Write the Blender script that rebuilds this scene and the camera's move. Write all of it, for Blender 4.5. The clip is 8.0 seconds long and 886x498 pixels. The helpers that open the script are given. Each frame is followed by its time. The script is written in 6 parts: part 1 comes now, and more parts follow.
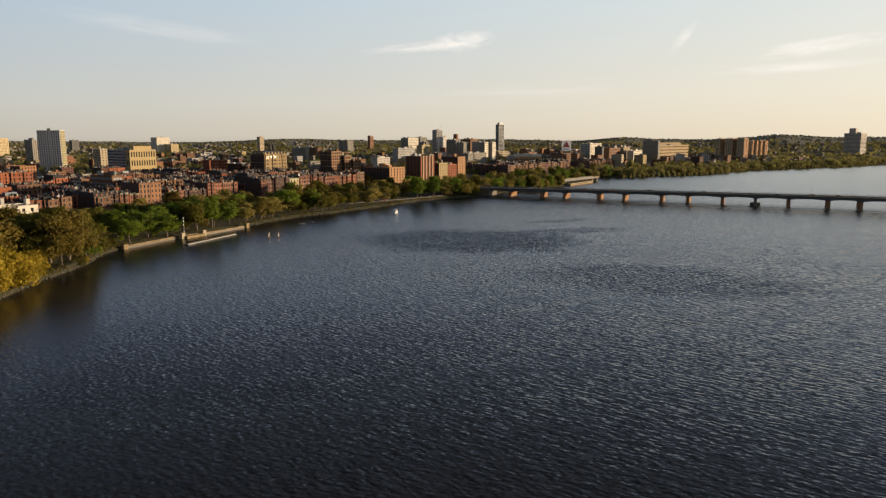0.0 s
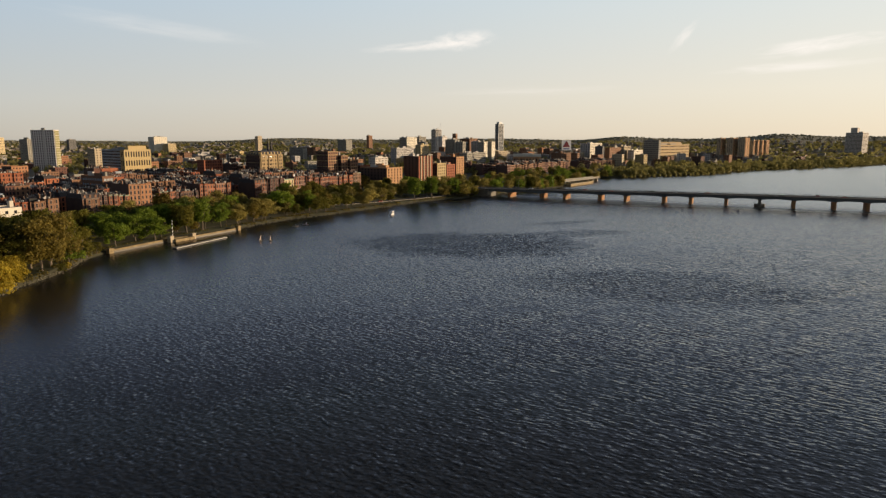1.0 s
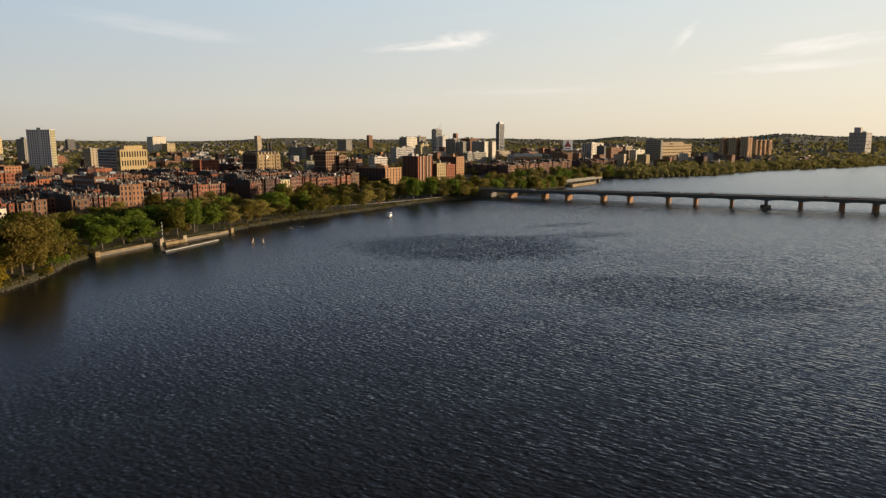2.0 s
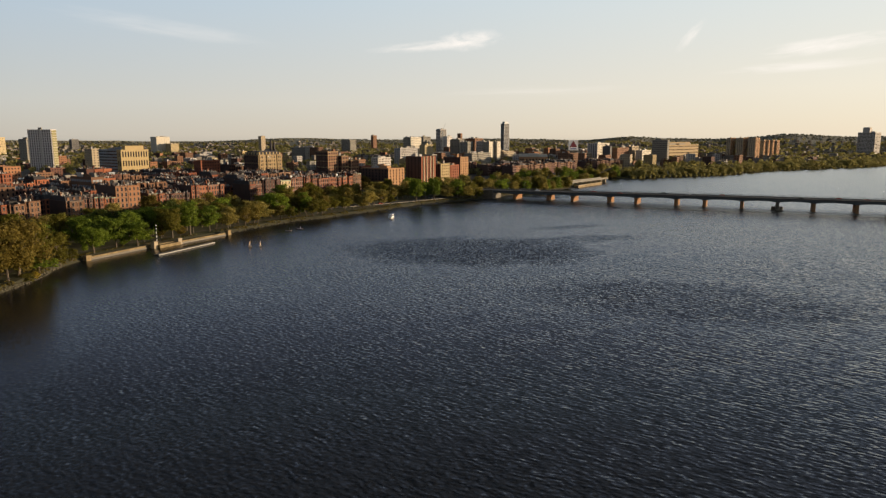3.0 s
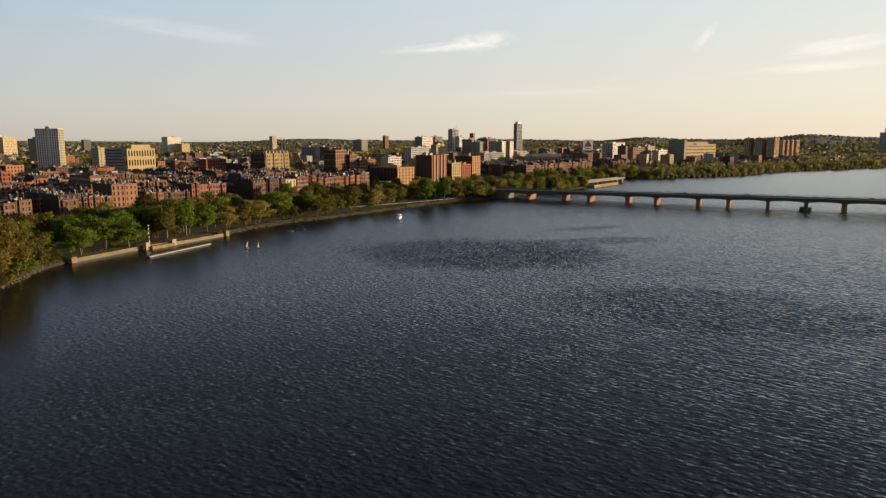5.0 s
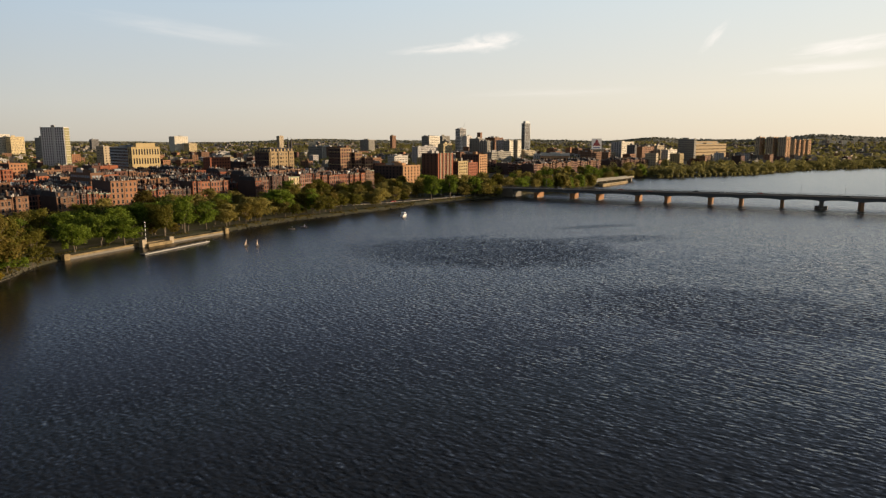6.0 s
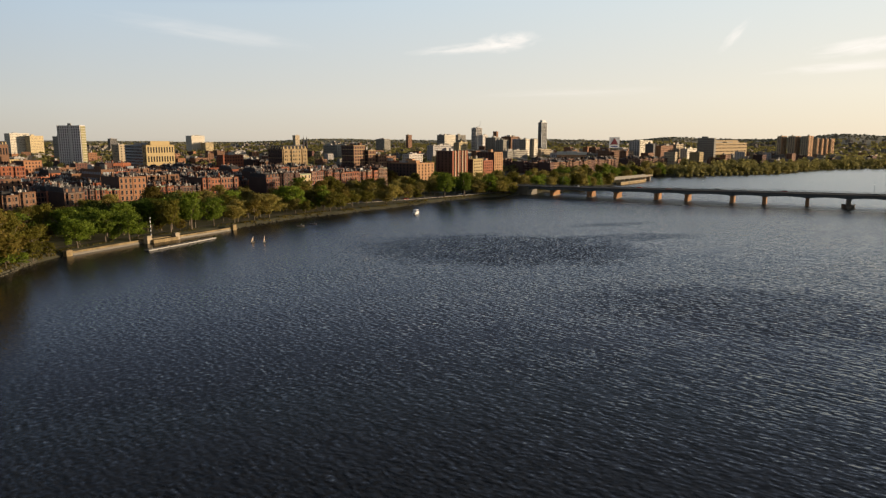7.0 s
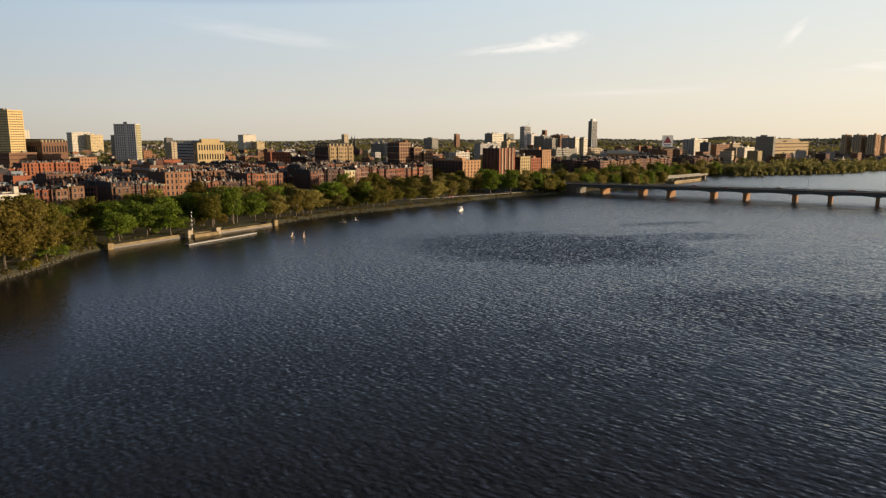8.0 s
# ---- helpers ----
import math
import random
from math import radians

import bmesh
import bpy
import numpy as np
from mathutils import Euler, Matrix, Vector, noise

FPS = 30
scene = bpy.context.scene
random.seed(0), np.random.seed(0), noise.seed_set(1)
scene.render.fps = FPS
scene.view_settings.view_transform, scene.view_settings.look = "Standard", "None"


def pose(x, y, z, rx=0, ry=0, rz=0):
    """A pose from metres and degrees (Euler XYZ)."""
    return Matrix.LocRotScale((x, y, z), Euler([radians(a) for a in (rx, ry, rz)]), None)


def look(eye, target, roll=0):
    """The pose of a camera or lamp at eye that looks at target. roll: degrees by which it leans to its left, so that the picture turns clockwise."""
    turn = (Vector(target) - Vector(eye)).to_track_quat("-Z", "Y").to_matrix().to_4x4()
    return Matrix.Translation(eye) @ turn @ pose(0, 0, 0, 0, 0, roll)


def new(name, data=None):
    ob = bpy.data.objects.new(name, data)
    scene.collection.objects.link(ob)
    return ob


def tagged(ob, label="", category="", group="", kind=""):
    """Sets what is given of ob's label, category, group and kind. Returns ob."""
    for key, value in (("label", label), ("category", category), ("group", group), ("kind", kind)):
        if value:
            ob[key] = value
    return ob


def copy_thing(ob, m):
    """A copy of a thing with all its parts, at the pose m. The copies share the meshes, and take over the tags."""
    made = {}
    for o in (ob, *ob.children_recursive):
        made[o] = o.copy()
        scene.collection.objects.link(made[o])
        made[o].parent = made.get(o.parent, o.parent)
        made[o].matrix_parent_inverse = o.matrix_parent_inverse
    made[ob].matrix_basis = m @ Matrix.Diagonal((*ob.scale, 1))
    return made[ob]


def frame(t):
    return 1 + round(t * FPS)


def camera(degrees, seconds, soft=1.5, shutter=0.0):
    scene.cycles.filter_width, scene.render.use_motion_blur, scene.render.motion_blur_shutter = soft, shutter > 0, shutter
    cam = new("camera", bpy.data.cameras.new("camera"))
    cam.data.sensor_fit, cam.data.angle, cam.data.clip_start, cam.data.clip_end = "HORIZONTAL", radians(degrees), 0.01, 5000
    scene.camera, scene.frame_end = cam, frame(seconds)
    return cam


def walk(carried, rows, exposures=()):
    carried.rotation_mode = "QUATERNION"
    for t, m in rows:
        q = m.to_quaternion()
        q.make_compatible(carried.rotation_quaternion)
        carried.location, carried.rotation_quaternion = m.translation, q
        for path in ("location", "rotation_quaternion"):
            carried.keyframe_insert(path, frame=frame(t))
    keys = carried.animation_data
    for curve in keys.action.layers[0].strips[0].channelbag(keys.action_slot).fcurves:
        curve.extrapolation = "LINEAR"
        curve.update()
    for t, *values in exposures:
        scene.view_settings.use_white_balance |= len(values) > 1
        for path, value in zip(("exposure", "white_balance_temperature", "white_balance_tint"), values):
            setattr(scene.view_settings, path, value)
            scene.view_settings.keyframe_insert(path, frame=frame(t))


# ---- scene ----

# ---- camera and its flight ----
cam = camera(66.56, 8.0, 1.3)
PATH = [
    (0, (220.902, -638.859, 58.978), (220.069, -637.071, 58.648), -0.0),
    (0.5, (219.096, -632.817, 59.242), (218.263, -631.029, 58.911), 0.0),
    (1, (217.293, -627.189, 59.463), (216.461, -625.401, 59.131), 0.0),
    (1.5, (215.212, -621.228, 59.301), (214.381, -619.44, 58.969), 0.0),
    (3, (209.436, -604.346, 59.045), (208.589, -602.565, 58.713), 0.0),
    (3.5, (207.471, -598.633, 58.798), (206.62, -596.854, 58.467), 0.0),
    (4, (205.371, -593.374, 58.193), (204.514, -591.598, 57.863), 0.0),
    (4.5, (203.098, -588.247, 57.092), (202.229, -586.476, 56.763), 0.0),
    (6, (198.119, -573.429, 52.894), (197.218, -571.673, 52.567), -0.0),
    (6.5, (196.917, -568.495, 51.322), (196.002, -566.747, 50.997), -0.0),
    (7, (195.222, -563.271, 49.841), (194.279, -561.538, 49.515), -0.0),
    (7.5, (193.718, -558.112, 48.436), (192.726, -556.407, 48.108), 0.0),
    (8, (191.796, -552.886, 46.898), (190.732, -551.224, 46.572), -0.0),
]
walk(cam, [(t, look(eye, target, roll)) for t, eye, target, roll in PATH], [(0, 0.5), (3, 0.52), (5.5, 0.55), (8, 0.6)])

# ---- sky, sun and light ----
SUN_AZ, SUN_EL = radians(31), radians(5)      # from +x towards +y; above the horizon
world = bpy.data.worlds.new("evening_sky")
scene.world = world
world.use_nodes = True
wt = world.node_tree
wt.nodes.clear()


def wnode(kind, **kw):
    n = wt.nodes.new(kind)
    for k, v in kw.items():
        n.inputs[k].default_value = v
    return n


def wmath(op, a, b=None, clamp=False):
    n = wt.nodes.new("ShaderNodeMath")
    n.operation, n.use_clamp = op, clamp
    for i, v in enumerate((a, b)):
        if v is None:
            continue
        if isinstance(v, (int, float)):
            n.inputs[i].default_value = v
        else:
            wt.links.new(v, n.inputs[i])
    return n.outputs[0]


sky = wt.nodes.new("ShaderNodeTexSky")
sky.sky_type, sky.sun_disc = "NISHITA", False
sky.sun_elevation, sky.sun_rotation = SUN_EL, radians(90) - SUN_AZ
sky.air_density, sky.dust_density, sky.ozone_density = 0.8, 0.35, 1.0
where = wt.nodes.new("ShaderNodeTexCoord")
SKY_GAIN = 0.1


def wdot(v):
    n = wt.nodes.new("ShaderNodeVectorMath")
    n.operation = "DOT_PRODUCT"
    wt.links.new(where.outputs["Generated"], n.inputs[0])
    n.inputs[1].default_value = v
    return n.outputs["Value"]


def wisp(az, el, half_w, half_h, tilt, strength, stretch):
    """A soft streak of thin cloud in the sky: its middle, half sizes and tilt in degrees."""
    a, e, r = radians(az), radians(el), radians(tilt)
    d = Vector((math.cos(a) * math.cos(e), math.sin(a) * math.cos(e), math.sin(e)))
    right = d.cross(Vector((0, 0, 1))).normalized()
    up = right.cross(d)
    u, v = right * math.cos(r) + up * math.sin(r), up * math.cos(r) - right * math.sin(r)
    pu, pv = wmath("DIVIDE", wdot(u), radians(half_w)), wmath("DIVIDE", wdot(v), radians(half_h))
    both = wt.nodes.new("ShaderNodeCombineXYZ")
    wt.links.new(pu, both.inputs[0]), wt.links.new(pv, both.inputs[1])
    both.inputs[2].default_value = az * 0.37
    cloud = wnode("ShaderNodeTexNoise", Scale=1.6, Detail=7.0, Roughness=0.6, Distortion=0.5)
    squash = wt.nodes.new("ShaderNodeVectorMath")
    squash.operation = "MULTIPLY"
    squash.inputs[1].default_value = (stretch, 0.8, 1)
    wt.links.new(both.outputs[0], squash.inputs[0]), wt.links.new(squash.outputs[0], cloud.inputs["Vector"])
    fall = wmath("SUBTRACT", 1.0, wmath("ADD", wmath("MULTIPLY", pu, pu), wmath("MULTIPLY", pv, pv)), True)
    body = wmath("MULTIPLY", wmath("SUBTRACT", wmath("ADD", cloud.outputs["Fac"], wmath("MULTIPLY", fall, 0.35)), 0.55, True), 2.2)
    front = wmath("GREATER_THAN", wdot(d), 0.0)
    return wmath("MULTIPLY", wmath("MULTIPLY", wmath("MULTIPLY", body, fall), front), strength)


wisps = [wisp(113.4, 7.6, 3.4, 0.95, 6, 0.9, 1.3), wisp(116.8, 7.15, 5.2, 0.5, 4, 0.7, 1.2), wisp(137, 8.0, 9.5, 0.9, -6, 0.25, 1.0), wisp(86.5, 6.4, 6, 0.75, 5, 1.0, 1.2), wisp(88, 5.0, 7, 0.5, 2, 0.6, 1.2),
         wisp(108, 3.6, 9, 0.5, 1, 0.22, 1.0), wisp(96, 7.5, 1.8, 0.5, 50, 0.55, 1.0), wisp(60, 9, 16, 3, 0, 0.4, 1.0),
         wisp(20, 14, 20, 3, 3, 0.4, 1.0), wisp(-120, 20, 30, 4, 3, 0.4, 1.0)]
total = wisps[0]
for w in wisps[1:]:
    total = wmath("ADD", total, w, True)
# a thin evening haze over the clear sky, paler and warmer towards the horizon
haze = wt.nodes.new("ShaderNodeValToRGB")
haze.color_ramp.elements[0].color, haze.color_ramp.elements[1].color = (4.95, 4.25, 3.5, 1), (0.32, 0.36, 0.44, 1)
for at, col in ((0.05, (5.15, 4.65, 4.1, 1)), (0.19, (4.3, 4.7, 5.0, 1)), (0.215, (2.3, 2.75, 3.9, 1)), (0.28, (1.35, 1.58, 2.2, 1)), (0.4, (0.95, 1.08, 1.4, 1)), (0.52, (0.7, 0.79, 0.98, 1)), (0.66, (0.4, 0.45, 0.55, 1)), (0.8, (0.26, 0.29, 0.35, 1))):
    haze.color_ramp.elements.new(at).color = col
toward = wdot((math.cos(SUN_AZ), math.sin(SUN_AZ), 0))
# the glow reaches higher on the sun's side and fades away from it
wt.links.new(wmath("MULTIPLY", wdot((0, 0, 1)), wmath("SUBTRACT", 1.0, wmath("MULTIPLY", toward, 0.3))), haze.inputs[0])
veil = wt.nodes.new("ShaderNodeMix")
veil.data_type = "RGBA"
veil.inputs["Factor"].default_value = 0.88
sunward = wt.nodes.new("ShaderNodeVectorMath")       # brighter and warmer towards the sun
sunward.operation = "MULTIPLY_ADD"
for i in (1, 2):
    sunward.inputs[i].default_value = ((0.42, 0.36, 0.23), (1.01, 1.06, 1.08))[i - 1]
wt.links.new(toward, sunward.inputs[0])
glow = wt.nodes.new("ShaderNodeVectorMath")
glow.operation = "MULTIPLY"
wt.links.new(haze.outputs[0], glow.inputs[0]), wt.links.new(sunward.outputs[0], glow.inputs[1])
fade = wt.nodes.new("ShaderNodeVectorMath")
fade.operation = "SCALE"
wt.links.new(glow.outputs[0], fade.inputs[0])
low = wmath("ADD", 1.0, wmath("MULTIPLY", wmath("MINIMUM", wdot((0, 0, 1)), 0.0), 12.0), True)       # dark earth below the horizon
wt.links.new(wmath("MULTIPLY", wmath("MAXIMUM", wmath("ADD", 1.15, wmath("MULTIPLY", toward, 0.35), True), 0.35), wmath("MAXIMUM", low, 0.08)), fade.inputs["Scale"])
wt.links.new(sky.outputs[0], veil.inputs["A"]), wt.links.new(fade.outputs[0], veil.inputs["B"])
blend = wt.nodes.new("ShaderNodeMix")
blend.data_type = "RGBA"
blend.inputs["B"].default_value = (7.4, 6.9, 6.4, 1)
wt.links.new(total, blend.inputs["Factor"]), wt.links.new(veil.outputs["Result"], blend.inputs["A"])
back, out = wnode("ShaderNodeBackground", Strength=SKY_GAIN), wt.nodes.new("ShaderNodeOutputWorld")
wt.links.new(blend.outputs["Result"], back.inputs["Color"]), wt.links.new(back.outputs[0], out.inputs[0])

sun = new("sun", bpy.data.lights.new("sun", "SUN"))
sun.data.energy, sun.data.angle, sun.data.color = 4.2, radians(0.6), (1.0, 0.75, 0.49)
to_sun = Vector((math.cos(SUN_AZ) * math.cos(SUN_EL), math.sin(SUN_AZ) * math.cos(SUN_EL), math.sin(SUN_EL)))
sun.rotation_euler = to_sun.to_track_quat("Z", "Y").to_euler()
sun.location = (500, 300, 300)

# ---- materials ----


def material(name, colour, rough=0.8, vary=0.25, scale=0.3, fine=6.0, bump=0.0, metal=0.0, per_object=0.0, per_island=0.0, second=None):
    """A surface with its colour varied at two scales, and fine relief; per_object and per_island vary whole pieces."""
    m = bpy.data.materials.new(name)
    m.use_nodes = True
    nt = m.node_tree
    p = nt.nodes["Principled BSDF"]
    p.inputs["Roughness"].default_value, p.inputs["Metallic"].default_value = rough, metal
    pos = nt.nodes.new("ShaderNodeTexCoord").outputs["Object"]

    def noisy(s, d):
        n = nt.nodes.new("ShaderNodeTexNoise")
        n.inputs["Scale"].default_value, n.inputs["Detail"].default_value = s, d
        nt.links.new(pos, n.inputs["Vector"])
        return n.outputs["Fac"]

    def calc(op, a, b):
        n = nt.nodes.new("ShaderNodeMath")
        n.operation = op
        for i, v in enumerate((a, b)):
            if isinstance(v, (int, float)):
                n.inputs[i].default_value = v
            else:
                nt.links.new(v, n.inputs[i])
        return n.outputs[0]

    big, small = noisy(scale, 4), noisy(fine, 3)
    fac = calc("ADD", calc("MULTIPLY", calc("SUBTRACT", big, 0.5), 2.6 * vary), calc("MULTIPLY", calc("SUBTRACT", small, 0.5), 1.6 * vary))
    if per_object:
        r = nt.nodes.new("ShaderNodeObjectInfo").outputs["Random"]
        fac = calc("ADD", fac, calc("MULTIPLY", calc("SUBTRACT", r, 0.5), 2 * per_object))
    if per_island:
        r = nt.nodes.new("ShaderNodeNewGeometry").outputs["Random Per Island"]
        fac = calc("ADD", fac, calc("MULTIPLY", calc("SUBTRACT", r, 0.5), 2 * per_island))
    fac = calc("ADD", fac, 0.5)
    mix = nt.nodes.new("ShaderNodeMix")
    mix.data_type = "RGBA"
    dark = [c * 0.55 for c in colour]
    light = second or [min(1, c * 1.45) for c in colour]
    mix.inputs["A"].default_value, mix.inputs["B"].default_value = (*dark, 1), (*light, 1)
    nt.links.new(fac, mix.inputs["Factor"])
    nt.links.new(mix.outputs["Result"], p.inputs["Base Color"])
    if bump:
        b = nt.nodes.new("ShaderNodeBump")
        b.inputs["Strength"].default_value, b.inputs["Distance"].default_value = 0.6, bump
        nt.links.new(small, b.inputs["Height"])
        nt.links.new(b.outputs[0], p.inputs["Normal"])
    return m


def leafy(name, colour, second, spread=0.35):
    m = material(name, colour, 0.6, 0.25, 0.25, 2.0, 0, 0, 0.25, spread, second)
    nt = m.node_tree
    p = nt.nodes["Principled BSDF"]
    p.inputs["Specular IOR Level"].default_value = 0.15
    t = nt.nodes.new("ShaderNodeBsdfTranslucent")
    mx = nt.nodes.new("ShaderNodeMixShader")
    mx.inputs[0].default_value = 0.6
    src = p.inputs["Base Color"].links[0].from_socket
    nt.links.new(src, t.inputs["Color"])
    nt.links.new(p.outputs[0], mx.inputs[1]), nt.links.new(t.outputs[0], mx.inputs[2])
    nt.links.new(mx.outputs[0], nt.nodes["Material Output"].inputs[0])
    return m


M = {}
M["brick"] = material("red_brick", (0.25, 0.066, 0.031), 0.85, 0.25, 0.25, 5, 0.02, 0, 0.35, 0, (0.36, 0.118, 0.05))
M["brick_dark"] = material("dark_red_brick", (0.10, 0.042, 0.029), 0.85, 0.22, 0.25, 5, 0.02, 0, 0.25)
# common brick, kept extra dark so that shade is in its colour
M["party_wall"] = material("shade_dark_common_brick", (0.075, 0.044, 0.034), 0.9, 0.3, 0.2, 4, 0.02, 0, 0.3)
M["brick_tan"] = material("orange_tan_brick", (0.385, 0.212, 0.10), 0.85, 0.18, 0.25, 5, 0.02, 0, 0.15)
M["brick_orange"] = material("orange_red_brick", (0.275, 0.128, 0.06), 0.85, 0.2, 0.25, 5, 0.02, 0, 0.15)
M["brown"] = material("brownstone", (0.18, 0.092, 0.05), 0.85, 0.2, 0.25, 4, 0.02, 0, 0.3)
M["cream"] = material("cream_limestone", (0.48, 0.38, 0.21), 0.8, 0.14, 0.15, 3, 0.02, 0, 0.15)
M["white"] = material("white_painted_masonry", (0.56, 0.51, 0.41), 0.7, 0.1, 0.15, 3, 0.0, 0, 0.1)
M["concrete"] = material("grey_concrete", (0.38, 0.36, 0.34), 0.85, 0.15, 0.12, 3, 0.02, 0, 0.15)
M["dark_concrete"] = material("dark_concrete", (0.13, 0.125, 0.12), 0.8, 0.15, 0.12, 3, 0.02, 0, 0.15)
M["bluish"] = material("blue_grey_cladding", (0.16, 0.20, 0.24), 0.35, 0.12, 0.12, 3, 0.0, 0, 0.15)
M["tar"] = material("tar_and_gravel_roof", (0.028, 0.027, 0.027), 0.9, 0.35, 0.2, 2, 0.02, 0, 0.5, 0, (0.065, 0.063, 0.06))
M["slate"] = material("slate_roof", (0.045, 0.04, 0.042), 0.85, 0.25, 0.4, 4, 0.03, 0, 0.3)
M["copper"] = material("green_copper", (0.16, 0.27, 0.20), 0.6, 0.2, 0.4, 4, 0.0, 0, 0.2)
M["white_roof"] = material("pale_roof_membrane", (0.42, 0.40, 0.37), 0.7, 0.15, 0.2, 3, 0.0, 0, 0.3)
M["roof_grey"] = material("weathered_grey_roofing", (0.16, 0.165, 0.165), 0.8, 0.25, 0.2, 3, 0.01, 0, 0.4)
M["clay"] = material("clay_chimney_pot", (0.42, 0.25, 0.15), 0.8, 0.2, 1, 6, 0.0, 0, 0.4, 0, (0.62, 0.5, 0.38))
M["tan_stone"] = material("tan_limestone", (0.38, 0.285, 0.135), 0.8, 0.14, 0.15, 3, 0.02, 0, 0.12)
M["deck_asphalt"] = material("dark_bridge_asphalt", (0.036, 0.037, 0.04), 0.95, 0.25, 0.15, 3, 0.01)
M["metal"] = material("galvanised_metal", (0.55, 0.55, 0.55), 0.35, 0.15, 1, 6, 0.0, 0.8, 0.3)
M["glass"] = material("dark_window_glass", (0.018, 0.02, 0.024), 0.08, 0.3, 0.4, 2, 0.0, 0, 0.4)
M["sash"] = material("window_frame_paint", (0.15, 0.115, 0.09), 0.6, 0.15, 1, 6, 0.0, 0, 0.3)
M["granite"] = material("bridge_granite", (0.27, 0.135, 0.055), 0.85, 0.22, 0.5, 3, 0.04, 0, 0.15)
M["wet_granite"] = material("wet_stained_granite", (0.10, 0.085, 0.06), 0.5, 0.25, 0.5, 3, 0.03, 0, 0.15)
M["steel"] = material("dark_painted_steel", (0.07, 0.075, 0.075), 0.55, 0.3, 0.3, 4, 0.01, 0.2, 0.1)
M["rail"] = material("weathered_rail_paint", (0.11, 0.12, 0.12), 0.5, 0.2, 0.5, 4, 0.0, 0.3, 0.1)
M["asphalt"] = material("worn_asphalt", (0.055, 0.055, 0.057), 0.9, 0.25, 0.15, 3, 0.01)
M["paving"] = material("concrete_paving", (0.12, 0.105, 0.08), 0.9, 0.2, 0.2, 3, 0.01)
M["grass"] = material("spring_grass", (0.055, 0.066, 0.022), 0.95, 0.45, 0.06, 1.2, 0.05, 0, 0, 0, (0.135, 0.135, 0.05))
M["urban"] = material("city_ground", (0.06, 0.06, 0.052), 0.95, 0.4, 0.03, 0.6, 0.0, 0, 0, 0, (0.12, 0.115, 0.09))
M["bank"] = material("earth_and_stone_bank", (0.045, 0.043, 0.022), 0.95, 0.35, 0.3, 3, 0.08)
M["rock"] = material("river_bank_stone", (0.062, 0.056, 0.038), 0.9, 0.25, 0.6, 4, 0.05, 0, 0.2, 0.4)
M["bark"] = material("grey_brown_bark", (0.14, 0.112, 0.082), 0.95, 0.3, 0.8, 6, 0.03, 0, 0.2)
M["pier_wall"] = material("pale_dressed_stone", (0.225, 0.165, 0.08), 0.85, 0.85, 0.22, 1.6, 0.03, 0, 0.15)
M["timber"] = material("grey_weathered_timber", (0.20, 0.175, 0.14), 0.85, 0.25, 0.6, 6, 0.02, 0, 0.2)
# woodland much paler than real foliage: aerial haze painted into the hills
M["hill"] = material("haze_paled_woodland", (0.26, 0.24, 0.16), 1.0, 0.4, 0.006, 0.05, 0.0, 0, 0, 0, (0.27, 0.26, 0.17))
M["red_sign"] = material("red_sign_face", (0.20, 0.02, 0.03), 0.5, 0.1, 0.2, 2)
M["fitting"] = material("rooftop_fittings", (0.022, 0.019, 0.018), 0.7, 0.1, 0.5, 3, 0, 0, 0, 0.8, (0.42, 0.39, 0.35))
M["warm_concrete"] = material("warm_precast_concrete", (0.38, 0.31, 0.21), 0.85, 0.15, 0.12, 3, 0.02, 0, 0.12)
M["mid_concrete"] = material("weathered_concrete", (0.24, 0.225, 0.19), 0.85, 0.15, 0.12, 3, 0.02, 0, 0.1)
M["warm_grey"] = material("warm_grey_panels", (0.46, 0.42, 0.37), 0.8, 0.12, 0.12, 3, 0.0, 0, 0.1)
M["ochre_stone"] = material("ochre_stone", (0.29, 0.205, 0.10), 0.8, 0.2, 0.2, 3, 0.02, 0, 0.12)
M["gold_stone"] = material("golden_limestone", (0.50, 0.37, 0.17), 0.8, 0.14, 0.15, 3, 0.02, 0, 0.12)
M["pale_panel"] = material("pale_grey_panels", (0.5, 0.47, 0.44), 0.8, 0.1, 0.12, 3, 0.0, 0, 0.08)
M["mauve_panel"] = material("mauve_grey_panels", (0.55, 0.51, 0.49), 0.8, 0.12, 0.12, 3, 0.0, 0, 0.08)
M["olive_glass"] = material("olive_tinted_glass", (0.22, 0.20, 0.085), 0.3, 0.2, 0.2, 2, 0.0, 0, 0.1)
M["canvas"] = material("tan_sail_canvas", (0.70, 0.50, 0.32), 0.8, 0.1, 0.6, 4)
M["white_sign"] = material("white_sign_face", (0.82, 0.8, 0.76), 0.5, 0.08, 0.2, 2)
M["blue_sign"] = material("blue_sign_face", (0.05, 0.07, 0.25), 0.5, 0.1, 0.2, 2)
M["leaf_green"] = leafy("fresh_green_leaves", (0.13, 0.20, 0.027), (0.30, 0.385, 0.05))
M["leaf_olive"] = leafy("olive_spring_leaves", (0.125, 0.12, 0.022), (0.25, 0.23, 0.04))
M["leaf_brown"] = leafy("bronze_budding_leaves", (0.15, 0.116, 0.026), (0.285, 0.225, 0.05))
M["leaf_yellow"] = leafy("yellow_green_leaves", (0.36, 0.275, 0.03), (0.58, 0.455, 0.06))
# far leaves are paled: distance haze is put into their colour
M["leaf_far"] = leafy("haze_paled_leaves_far", (0.30, 0.275, 0.09), (0.45, 0.41, 0.15), 0.12)
# spring leaves lightened further, a thin veil of haze put into the colour
M["leaf_pale"] = leafy("haze_paled_unfolding_leaves", (0.28, 0.24, 0.065), (0.47, 0.40, 0.115))
